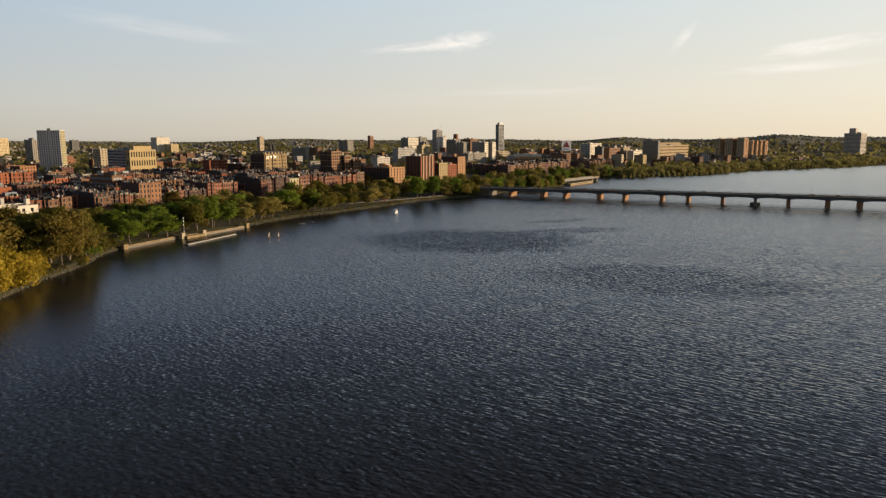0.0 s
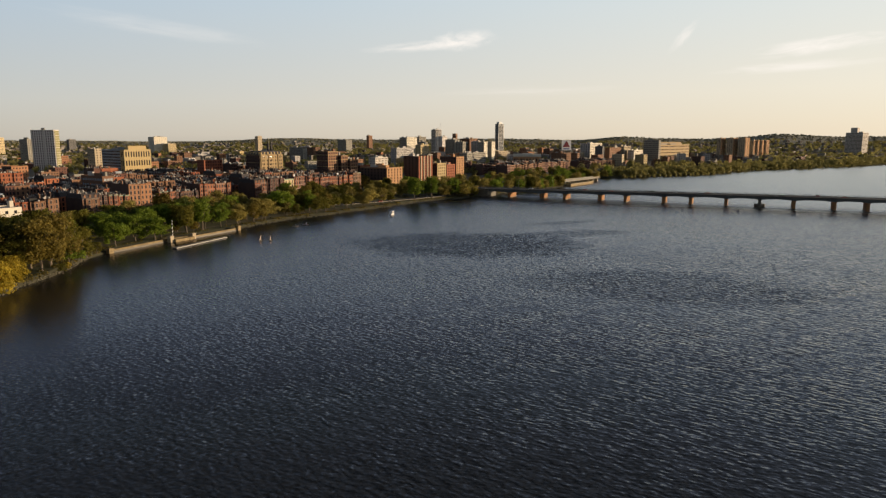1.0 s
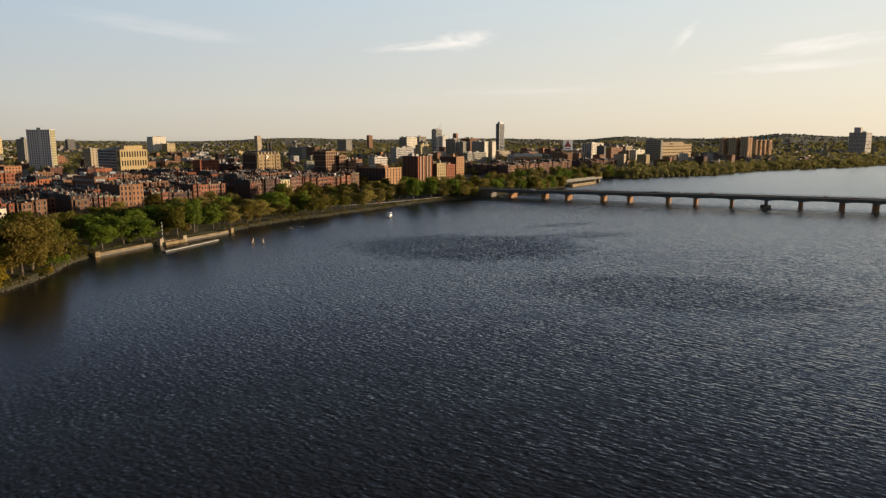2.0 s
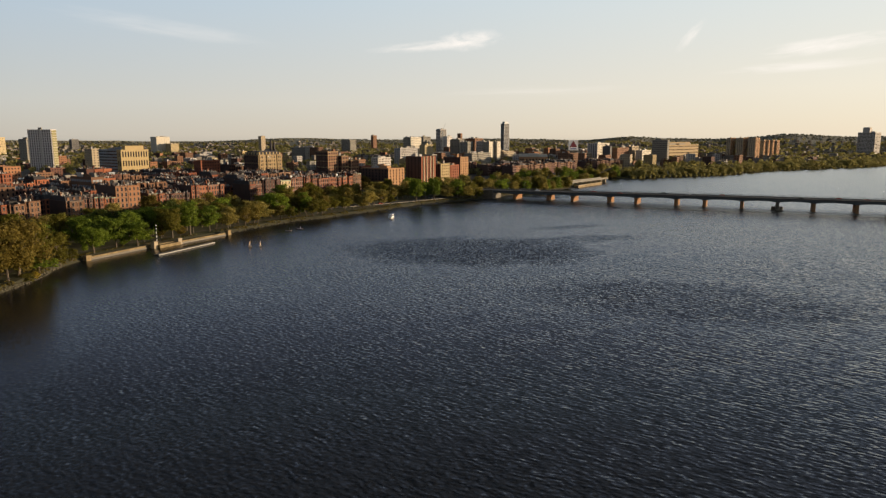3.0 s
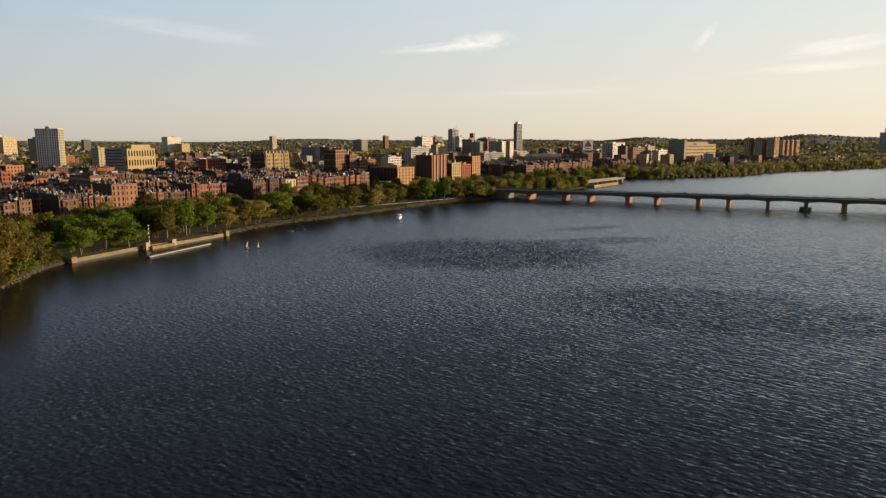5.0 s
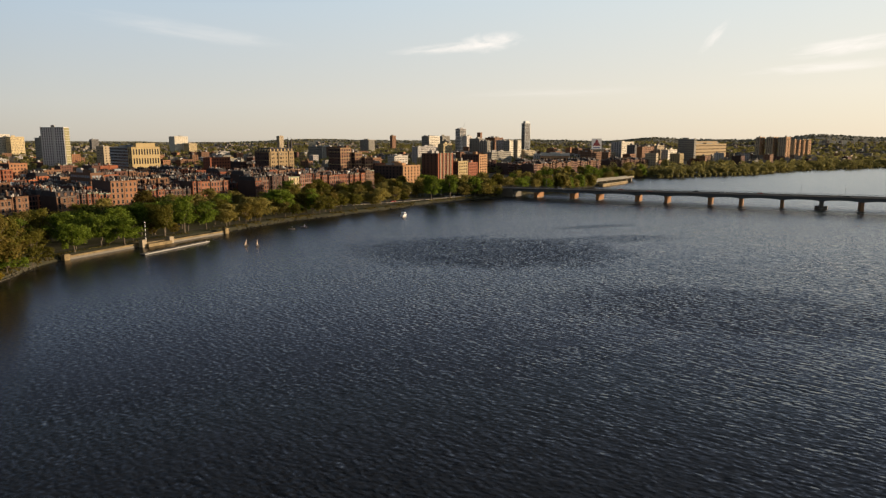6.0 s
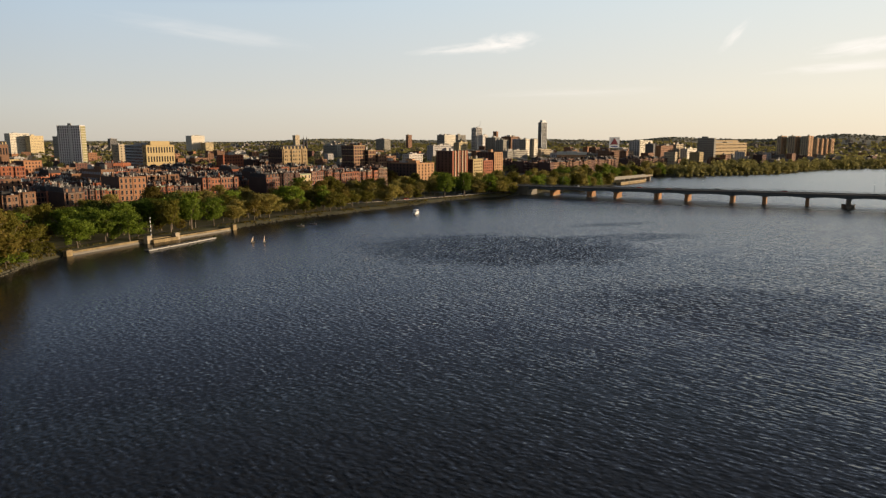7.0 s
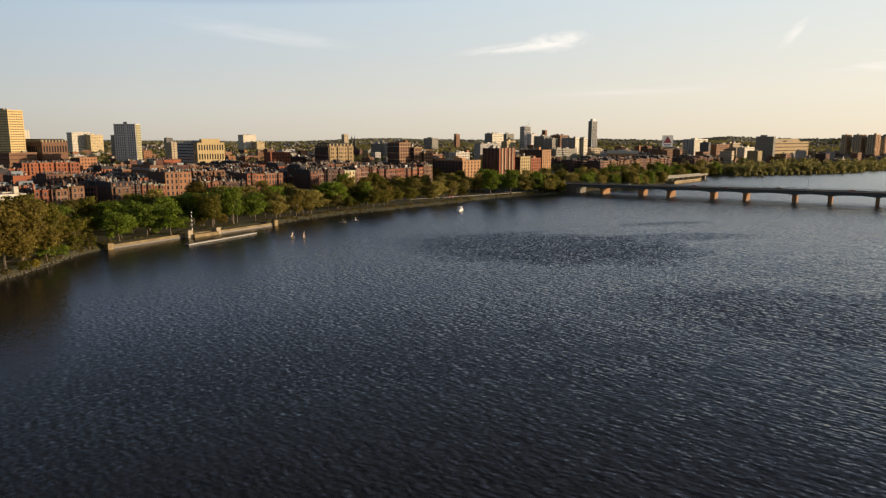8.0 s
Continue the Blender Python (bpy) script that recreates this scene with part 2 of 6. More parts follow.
M["weeds"] = leafy("rank_bank_grass", (0.11, 0.095, 0.028), (0.23, 0.19, 0.058))
M["leaf_dark"] = leafy("deep_green_leaves", (0.06, 0.09, 0.02), (0.13, 0.16, 0.035))


def water_material():
    m = bpy.data.materials.new("rippled_river_water")
    m.use_nodes = True
    nt = m.node_tree
    p = nt.nodes["Principled BSDF"]
    p.inputs["Base Color"].default_value = (0.0175, 0.0177, 0.0184, 1)
    p.inputs["Roughness"].default_value, p.inputs["IOR"].default_value, p.inputs["Specular IOR Level"].default_value = 0.08, 1.33, 0.5
    pos = nt.nodes.new("ShaderNodeTexCoord").outputs["Object"]

    def noisy(size, turn, d, rough=0.5, warp=0.0, shift=0.0):
        """Noise whose features are size metres along and across the bearing turn."""
        mp = nt.nodes.new("ShaderNodeMapping")
        mp.vector_type = "TEXTURE"
        mp.inputs["Scale"].default_value, mp.inputs["Rotation"].default_value = (*size, size[1]), (0, 0, radians(turn))
        mp.inputs["Location"].default_value = (shift, shift, 0)
        nt.links.new(pos, mp.inputs["Vector"])
        n = nt.nodes.new("ShaderNodeTexNoise")
        for k, v in (("Scale", 1.0), ("Detail", d), ("Roughness", rough), ("Distortion", warp)):
            n.inputs[k].default_value = v
        nt.links.new(mp.outputs[0], n.inputs["Vector"])
        return n.outputs["Fac"]

    def gust_patch(x, y, a, b, turn):
        """A soft-edged patch of livelier ripples."""
        mp = nt.nodes.new("ShaderNodeMapping")
        mp.vector_type = "TEXTURE"
        mp.inputs["Location"].default_value, mp.inputs["Rotation"].default_value, mp.inputs["Scale"].default_value = (x, y, 0), (0, 0, radians(turn)), (a, b, 1)
        nt.links.new(pos, mp.inputs["Vector"])
        ln = nt.nodes.new("ShaderNodeVectorMath")
        ln.operation = "LENGTH"
        nt.links.new(mp.outputs[0], ln.inputs[0])
        ragged = noisy((26, 12), turn + 60, 4, 0.6, 0.6, x)
        return calc("MULTIPLY", calc("SUBTRACT", calc("ADD", 0.72, calc("MULTIPLY", ragged, 0.9)), ln.outputs["Value"], True), 2.2, True)

    def calc(op, a, b, clamp=False):
        n = nt.nodes.new("ShaderNodeMath")
        n.operation, n.use_clamp = op, clamp
        for i, v in enumerate((a, b)):
            if isinstance(v, (int, float)):
                n.inputs[i].default_value = v
            else:
                nt.links.new(v, n.inputs[i])
        return n.outputs[0]

    split = nt.nodes.new("ShaderNodeSeparateXYZ")
    nt.links.new(pos, split.inputs[0])
    far = calc("DIVIDE", calc("ADD", split.outputs["Y"], 480), 460, True)
    warp = [calc("MULTIPLY", calc("SUBTRACT", noisy(size, turn, 2, 0.5, 0.0, shift), 0.5), gain) for size, turn, shift, gain in (((5, 3.4), 10, 31, 17), ((4, 2.6), -15, 77, 17), ((6, 4), 30, 140, 15))]

    def train(length, turn, k, skew=-0.12):
        """Slope of a wind-blown train of ripples, its crests bent and broken by a slow wander."""
        a = radians(turn)
        phase = calc("ADD", calc("MULTIPLY", split.outputs["X"], 2 * math.pi * math.cos(a) / length), calc("MULTIPLY", split.outputs["Y"], 2 * math.pi * math.sin(a) / length))
        phase = calc("ADD", phase, warp[k])
        return calc("ADD", calc("COSINE", phase, 0.0), calc("MULTIPLY", calc("COSINE", calc("MULTIPLY", phase, 2.0), 0.0), skew))

    chop = noisy((0.8, 0.36), -9, 1, 0.5, 0.3, 31)
    cross = noisy((1.0, 0.9), 60, 2, 0.5, 0.3, 19)
    group = noisy((8, 5), 12, 2, 0.55, 0.4, 140)
    fleck = noisy((9, 1.5), 108, 3, 0.6, 0.4, 91)
    streak = noisy((90, 13), 62, 4, 0.55, 0.6, 11)
    broad = noisy((240, 110), 20, 3, 0.5, 0.5, 300)
    fleck = calc("MULTIPLY", calc("SUBTRACT", fleck, 0.27), 3.0, True)
    gust = gust_patch(72, -285, 62, 42, 20)
    for g in ((112, -225, 44, 13, 42), (190, -350, 58, 30, 5), (96, -175, 30, 7, 48), (-20, -130, 30, 8, 40)):
        gust = calc("ADD", gust, calc("MULTIPLY", gust_patch(*g), 0.5), True)
    calm = calc("ADD", calc("MULTIPLY", calc("SUBTRACT", broad, 0.5), 0.9), calc("MULTIPLY", calc("SUBTRACT", streak, 0.5), 1.0))
    power = calc("ADD", calc("ADD", 1.0, calc("MULTIPLY", calm, 1.15)), calc("MULTIPLY", gust, calc("MULTIPLY", calc("ADD", fleck, 0.1), 0.6)))
    lee = calc("MINIMUM", calc("POWER", calc("MAXIMUM", calc("DIVIDE", calc("ADD", split.outputs["X"], 70), 260), 0.0), 1.6), 1.1)      # calmer water under the wooded bank
    power = calc("MULTIPLY", power, calc("ADD", 0.34, calc("MULTIPLY", calc("MAXIMUM", lee, calc("DIVIDE", calc("ADD", split.outputs["Y"], 190), 110, True)), 0.66)))
    beyond = calc("DIVIDE", calc("ADD", split.outputs["Y"], 20), 150, True)      # sheltered past the bridge
    power = calc("MULTIPLY", calc("MAXIMUM", power, 0.2), calc("SUBTRACT", calc("SUBTRACT", 1.0, calc("MULTIPLY", far, 0.1)), calc("MULTIPLY", beyond, 0.55)))
    rough_water = calc("ADD", calc("ADD", 0.095, calc("MULTIPLY", far, 0.07)), calc("MULTIPLY", calc("SUBTRACT", 1.0, lee), 0.12))
    eddies = calc("SUBTRACT", 1.0, calc("DIVIDE", calc("ABSOLUTE", calc("ADD", split.outputs["Y"], 12), 0.0), 34), True)      # broken water about the piers
    nt.links.new(calc("ADD", rough_water, calc("MULTIPLY", eddies, 0.16)), p.inputs["Roughness"])

    def mixed(*waves):
        total = None
        for wave, gain in waves:
            w = calc("MULTIPLY", wave, gain)
            total = w if total is None else calc("ADD", total, w)
        return total

    crests = mixed((train(2.1, 81, 0), 0.042), (train(1.55, 65, 1), 0.038), (train(1.15, 96, 2), 0.027), (train(3.3, 86, 1, 0.0), 0.02))
    crests = calc("MULTIPLY", crests, calc("ADD", 0.4, calc("MULTIPLY", group, 1.2)))
    down = calc("MULTIPLY", calc("ADD", crests, mixed((calc("SUBTRACT", chop, 0.5), 0.205))), power)
    down = calc("SUBTRACT", down, calc("MULTIPLY", gust, calc("MULTIPLY", fleck, 0.108)))
    down = calc("SUBTRACT", down, calc("MULTIPLY", calc("MULTIPLY", far, 2.4, True), 0.045))       # the near faces of steep ripples hide the far ones
    along = calc("MULTIPLY", calc("SUBTRACT", cross, 0.5), calc("MULTIPLY", power, calc("ADD", 0.5, calc("MULTIPLY", far, 1.7))))
    tilt = nt.nodes.new("ShaderNodeCombineXYZ")       # the ripples' slope, across and along their crests
    ca, sa = math.cos(radians(84)), math.sin(radians(84))
    nt.links.new(calc("ADD", calc("MULTIPLY", down, ca), calc("MULTIPLY", along, sa)), tilt.inputs[0])
    nt.links.new(calc("SUBTRACT", calc("MULTIPLY", down, sa), calc("MULTIPLY", along, ca)), tilt.inputs[1])
    tilt.inputs[2].default_value = 1.0
    unit = nt.nodes.new("ShaderNodeVectorMath")
    unit.operation = "NORMALIZE"
    nt.links.new(tilt.outputs[0], unit.inputs[0])
    nt.links.new(unit.outputs[0], p.inputs["Normal"])
    return m


M["water"] = water_material()

# ---- building blocks ----


def box(bm, x0, x1, y0, y1, z0, z1, bottom=False):
    v = [bm.verts.new(c) for c in ((x0, y0, z0), (x1, y0, z0), (x1, y1, z0), (x0, y1, z0), (x0, y0, z1), (x1, y0, z1), (x1, y1, z1), (x0, y1, z1))]
    fs = [(0, 1, 5, 4), (1, 2, 6, 5), (2, 3, 7, 6), (3, 0, 4, 7), (4, 5, 6, 7)]
    if bottom:
        fs.append((3, 2, 1, 0))
    return [bm.faces.new([v[i] for i in f]) for f in fs]


def prism(bm, pts, z0, z1, top=True, bottom=False, taper=1.0):
    """A column over a plan outline that runs counter-clockwise."""
    n = len(pts)
    cx, cy = sum(p[0] for p in pts) / n, sum(p[1] for p in pts) / n
    lo = [bm.verts.new((x, y, z0)) for x, y in pts]
    hi = [bm.verts.new((cx + (x - cx) * taper, cy + (y - cy) * taper, z1)) for x, y in pts]
    for i in range(n):
        j = (i + 1) % n
        bm.faces.new((lo[i], lo[j], hi[j], hi[i]))
    if top:
        bm.faces.new(hi)
    if bottom:
        bm.faces.new(lo[::-1])


def disc(r, n, cx=0.0, cy=0.0, sx=1.0):
    return [(cx + sx * r * math.cos(2 * math.pi * i / n), cy + r * math.sin(2 * math.pi * i / n)) for i in range(n)]


def tube(bm, a, b, r0, r1, n=6):
    a, b = Vector(a), Vector(b)
    q = (b - a).to_track_quat("Z", "Y")
    lo = [bm.verts.new(a + q @ Vector((r0 * math.cos(2 * math.pi * i / n), r0 * math.sin(2 * math.pi * i / n), 0))) for i in range(n)]
    hi = [bm.verts.new(b + q @ Vector((r1 * math.cos(2 * math.pi * i / n), r1 * math.sin(2 * math.pi * i / n), 0))) for i in range(n)]
    for i in range(n):
        j = (i + 1) % n
        bm.faces.new((lo[i], lo[j], hi[j], hi[i]))
    bm.faces.new(hi)


def mesh_of(name, bm, *mats):
    me = bpy.data.meshes.new(name)
    bm.to_mesh(me)
    bm.free()
    for m in mats:
        me.materials.append(m)
    return me


def part(name, bm, mat, parent=None, label=""):
    ob = new(name, mesh_of(name, bm, mat) if isinstance(bm, bmesh.types.BMesh) else bm)
    ob.parent = parent
    return tagged(ob, label)


def thing(name, m, label, category, group="", kind=""):
    ob = new(name)
    ob.empty_display_size = 0.5
    ob.matrix_basis = m
    return tagged(ob, label, category, group, kind)


# ---- water and land ----
LAND = 1.8
bm = bmesh.new()
bm.faces.new([bm.verts.new(c) for c in ((-1500, -2500, 0), (4000, -2500, 0), (4000, 4200, 0), (-1500, 4200, 0))])
tagged(part("water", bm, M["water"]), "dark blue-grey rippled river water with wind patches", "river", kind="structure")

SHORE = [Vector(p) for p in ((150, -1500), (60, -800), (10, -560), (-28, -489), (-45, -462), (-54, -440), (-72, -414), (-81, -394), (-83, -360), (-83, -294),
                             (-84, -244), (-75, -199), (-63, -131), (-56, -77), (-38, -38), (-27, -12), (-25, 12), (-8, 70), (12, 154), (26, 240), (16, 275),
                             (8, 335), (44, 352), (147, 491), (184, 601), (273, 752), (377, 902), (463, 1060), (640, 1400), (960, 1900), (1700, 2700), (3600, 3900))]


def smooth_line(pts, step):
    """Points along a rounded line through pts."""
    out = []
    for i in range(len(pts) - 1):
        p0, p1, p2, p3 = pts[max(i - 1, 0)], pts[i], pts[i + 1], pts[min(i + 2, len(pts) - 1)]
        n = max(1, int((p2 - p1).length / step))
        for k in range(n):
            t = k / n
            out.append(0.5 * ((2 * p1) + (p2 - p0) * t + (2 * p0 - 5 * p1 + 4 * p2 - p3) * t * t + (3 * p1 - p0 - 3 * p2 + p3) * t ** 3))
    return out + [pts[-1]]


def inland(line, d):
    out = []
    for i, p in enumerate(line):
        t = (line[min(i + 1, len(line) - 1)] - line[max(i - 1, 0)]).normalized()
        out.append(p + Vector((-t.y, t.x)) * d)
    return out


rng = random.Random(5)
edge = [p + Vector((rng.uniform(-0.6, 0.6), rng.uniform(-0.6, 0.6))) for p in smooth_line(SHORE, 9)]
top = inland(edge, 2.4)
bm = bmesh.new()
lo = [bm.verts.new((p.x, p.y, -0.7)) for p in inland(edge, -0.8)]
mid = [bm.verts.new((p.x, p.y, 0.8 + rng.uniform(-0.3, 0.3))) for p in inland(edge, 0.9)]
hi = [bm.verts.new((p.x, p.y, LAND)) for p in top]
for i in range(len(edge) - 1):
    bm.faces.new((lo[i], lo[i + 1], mid[i + 1], mid[i])), bm.faces.new((mid[i], mid[i + 1], hi[i + 1], hi[i]))
tagged(part("river_bank", bm, M["bank"]), "earthen river bank with stones sloping into the water", "bank", kind="structure")
bm = bmesh.new()
face = bm.faces.new([bm.verts.new((p.x, p.y, LAND)) for p in top] + [bm.verts.new(c) for c in ((3600, 4700, LAND), (-4700, 4700, LAND), (-4700, -1500, LAND))])
bmesh.ops.triangulate(bm, faces=[face])
tagged(part("ground", bm, M["urban"]), "built-up city ground of streets and yards", "ground", kind="structure")
bm = bmesh.new()
bm.faces.new([bm.verts.new(c) for c in ((690, -2500, LAND), (4000, -2500, LAND), (4000, 1500, LAND), (690, 300, LAND))])
tagged(part("ground", bm, M["urban"]), "flat ground of the opposite bank", "ground", kind="structure")


def strip(name, line, d0, d1, z, mat, label, category):
    bm = bmesh.new()
    a, b = inland(line, d0), inland(line, d1)
    va, vb = [bm.verts.new((p.x, p.y, z)) for p in a], [bm.verts.new((p.x, p.y, z)) for p in b]
    for i in range(len(line) - 1):
        bm.faces.new((va[i], va[i + 1], vb[i + 1], vb[i]))
    return tagged(part(name, bm, mat), label, category, kind="structure")


park = [p for p in edge if -700 < p.y < 1200]
strip("lawn", park, 2.2, 72, LAND + 0.02, M["grass"], "patchy spring grass along the river", "lawn")
path_line = [p for p in edge if -700 < p.y < 330]
strip("pavement", path_line, 13, 15.5, LAND + 0.05, M["paving"], "pale riverside footpath", "path")
ROAD = smooth_line([Vector(p) for p in ((-172, -700), (-170, -480), (-162, -380), (-150, -290), (-132, -220), (-106, -160), (-86, -115), (-69, -70), (-56, -20), (-50, 20), (-38, 80), (-30, 160), (-30, 260), (-20, 400), (60, 560), (200, 830))], 15)
strip("road", ROAD, -8, 8, LAND + 0.09, M["asphalt"], "grey asphalt parkway behind the trees", "road")

# ---- far hills ----


HILLS = [(148, 6, 8), (127, 5, 18), (112, 7, 16), (100.5, 2.6, 24), (95, 4, 16), (88.5, 3.2, 34), (82, 5, 26), (70, 8, 30)]     # bearing, half width, height


def hill_z(x, y):
    """Height of the land on the wooded hills round the city."""
    dx, dy = x - 215, y + 620
    az, f = math.degrees(math.atan2(dy, dx)), (math.hypot(dx, dy) - 2300) / 2300
    if f <= 0:
        return LAND
    h = 20 + sum(hh * math.exp(-((az - a) / w) ** 2) for a, w, hh in HILLS)
    n = noise.noise(Vector((x * 0.0025, y * 0.0025, 3))) * 7 + noise.noise(Vector((x * 0.012, y * 0.012, 3))) * 2.5
    return LAND + (h + n) * math.sin(math.pi * min(1, f / 0.75) / 2) ** 2


bm = bmesh.new()
grid = []
for i in range(361):
    az = radians(60 + 110 * i / 360)
    row = []
    for j in range(25):
        r = 2290 + 2300 * j / 24
        x, y = 215 + r * math.cos(az), -620 + r * math.sin(az)
        row.append(bm.verts.new((x, y, hill_z(x, y) - (1.0 if j == 0 else 0))))
    grid.append(row)
for i in range(360):
    for j in range(24):
        bm.faces.new((grid[i + 1][j], grid[i][j], grid[i][j + 1], grid[i + 1][j + 1])).smooth = True
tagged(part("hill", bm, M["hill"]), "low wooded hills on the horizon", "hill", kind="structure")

# ---- bridge ----
PIERS = [0, 32, 54.5, 86.9, 110.2, 143.0, 165.4, 193.8, 219.8, 245.2, 274.2, 297, 329, 352, 384, 407, 439, 462, 494, 517, 549, 572, 604]


def deck_z(x):
    return 8.1 + 2.1 * (1 - min(1, abs(x - 320) / 330) ** 1.5)


def make_bridge():
    b = thing("road_bridge", pose(0, 0, 0), "long low steel girder bridge with dark deck on granite piers", "bridge")
    half = 10.5
    xs = [-60 + 4 * i for i in range(186)]
    bm = bmesh.new()
    prof = ((-half, -0.5), (half, -0.5), (half, 0.0), (half - 2.8, 0.02), (half - 2.8, -0.16), (-half + 2.8, -0.16), (-half + 2.8, 0.02), (-half, 0.0))
    rings = [[bm.verts.new((x, y, deck_z(x) + z)) for y, z in prof] for x in xs]
    for r, s in zip(rings, rings[1:]):
        for i in range(8):
            j = (i + 1) % 8
            bm.faces.new((r[j], r[i], s[i], s[j]))
    bm.faces.new(rings[0]), bm.faces.new(rings[-1][::-1])
    part("deck", bm, M["deck_asphalt"], b)
    ends = [-33] + PIERS + [660]
    for y in (-9.6, -5.8, -2, 2, 5.8, 9.6):
        bm = bmesh.new()
        for x0, x1 in zip(ends, ends[1:]):
            pts = []
            for k in range(9):
                t = k / 8
                x = x0 + (x1 - x0) * t
                pts.append((x, deck_z(x) - 2.3 - 1.0 * abs(2 * t - 1) ** 2.6))
            for (xa, za), (xb, zb) in zip(pts, pts[1:]):
                for yy in (y - 0.25, y + 0.25):
                    q = [bm.verts.new(c) for c in ((xa, yy, za), (xb, yy, zb), (xb, yy, deck_z(xb) - 0.45), (xa, yy, deck_z(xa) - 0.45))]
                    bm.faces.new(q if yy < y else q[::-1])
                q = [bm.verts.new(c) for c in ((xa, y - 0.4, za), (xa, y + 0.4, za), (xb, y + 0.4, zb), (xb, y - 0.4, zb))]
                bm.faces.new(q)
        part("girder", bm, M["steel"], b, "dark painted haunched steel girder")
    for x in PIERS:
        zt = deck_z(x) - 3.25
        swing = x == 219.8
        bm = bmesh.new()
        hl, ht = 10.0, 1.25
        shape = [(ht, -hl + 0.5), (ht, hl - 0.5), (ht - 0.5, hl), (-ht + 0.5, hl), (-ht, hl - 0.5), (-ht, -hl + 0.5), (-ht + 0.5, -hl), (ht - 0.5, -hl)]
        prism(bm, [(x + px, py) for px, py in shape], 0.4, zt, True, False, 0.95)
        prism(bm, [(x + px * 1.12, py * 1.03) for px, py in shape], zt - 0.5, zt + 0.05, True, True)
        pier = part("pier", bm, M["granite"] if not swing else M["wet_granite"], b, "coursed granite pier with chamfered ends")
        bm = bmesh.new()
        if swing:
            prism(bm, disc(4.8, 20, x, -1, 0.9), -1.5, 2.6, True)
            prism(bm, [(x + px * 1.2, py * 1.3) for px, py in shape], -1.5, 1.6, True)
        else:
            prism(bm, [(x + px * 1.2, py * 1.06) for px, py in shape], -1.5, 0.55, True, False, 0.97)
        part("footing", bm, M["wet_granite"], pier, "wet dark stained footing at the waterline")
    for x0, x1 in ((-70, -21), (655, 693)):
        bm = bmesh.new()
        box(bm, x0, x1, -11.2, 11.2, -1, deck_z(x0) - 0.55)
        part("abutment", bm, M["wet_granite"], b, "dark stained abutment at the bank")
    for y in (-10.3, 10.3):
        for z in (0.45, 0.8, 1.15):
            bm = bmesh.new()
            rr = [[bm.verts.new((x, y + dy, deck_z(x) + z + dz)) for dy, dz in ((-0.05, -0.05), (0.05, -0.05), (0.05, 0.05), (-0.05, 0.05))] for x in xs]
            for r, s in zip(rr, rr[1:]):
                for i in range(4):
                    j = (i + 1) % 4
                    bm.faces.new((r[j], r[i], s[i], s[j]))
            part("rail", bm, M["rail"], b)
    bm = bmesh.new()
    box(bm, -0.08, 0.08, -0.08, 0.08, -0.05, 1.25)
    post = mesh_of("post", bm, M["rail"])
    for x in range(-56, 672, 8):
        for y in (-10.3, 10.3):
            o = part("post", post, None, b)
            o.location = (x, y, deck_z(x))
    return b


make_bridge()

# ---- trees ----
LEAVES = ("leaf_pale", "leaf_green", "leaf_olive", "leaf_brown", "leaf_yellow", "leaf_dark")
LEAF_WORDS = {"leaf_pale": "haze-paled budding", "leaf_green": "fresh green", "leaf_olive": "olive-green", "leaf_brown": "bronze budding", "leaf_yellow": "yellow-green", "leaf_dark": "deep green"}


def make_crown(seed, height, radius, lobes, leaves, leaf, low, droop=False):
    """Many small leaf clusters gathered in feathery sprays at the ends of the limbs."""
    r = random.Random(seed)
    blobs = []
    for i in range(lobes):
        a, z = i * 2.4 + r.uniform(-0.5, 0.5), low + (0.96 - low) * ((i + r.random()) / lobes)
        k = (z - low) / (0.96 - low)
        reach = radius * ((1 - 0.55 * k ** 2.2) if droop else (0.62 + 0.75 * k - 0.95 * k ** 2.6))
        f = r.uniform(0.25, 1.08)
        s = radius * r.uniform(0.13, 0.37)
        blobs.append((Vector((reach * f * math.cos(a), reach * f * math.sin(a), height * z)), s))
    verts, faces = [], []
    weights = [s ** 1.7 for _, s in blobs]
    for _ in range(leaves):
        c, s = r.choices(blobs, weights)[0]
        d = Vector((r.gauss(0, 1), r.gauss(0, 1), r.gauss(0.2, 1))).normalized()
        p = c + Vector((d.x * 1.15, d.y * 1.15, d.z * (1.5 if droop else 0.7))) * s * (r.random() ** 0.5) * r.choice((1, 1, 1, 1.15, 1.5))
        p.z = max(p.z, height * low * 0.6)
        n = (d + Vector((r.gauss(0, 0.5), r.gauss(0, 0.5), r.gauss(0.0 if droop else 0.2, 0.4)))).normalized()
        q = n.to_track_quat("Z", "Y")
        w, turn = leaf * r.uniform(0.6, 1.35), r.uniform(0, 6.3)
        k = len(verts)
        for j in range(4):
            a = turn + j * 1.5708
            rr = w * r.uniform(0.45, 0.85)
            verts.append(p + q @ Vector((rr * math.cos(a), rr * math.sin(a) * (1.8 if droop else 1), r.uniform(-0.12, 0.12) * w)))
        faces.append((k, k + 1, k + 2, k + 3))
    me = bpy.data.meshes.new("crown")
    me.from_pydata(verts, [], faces)
    return me


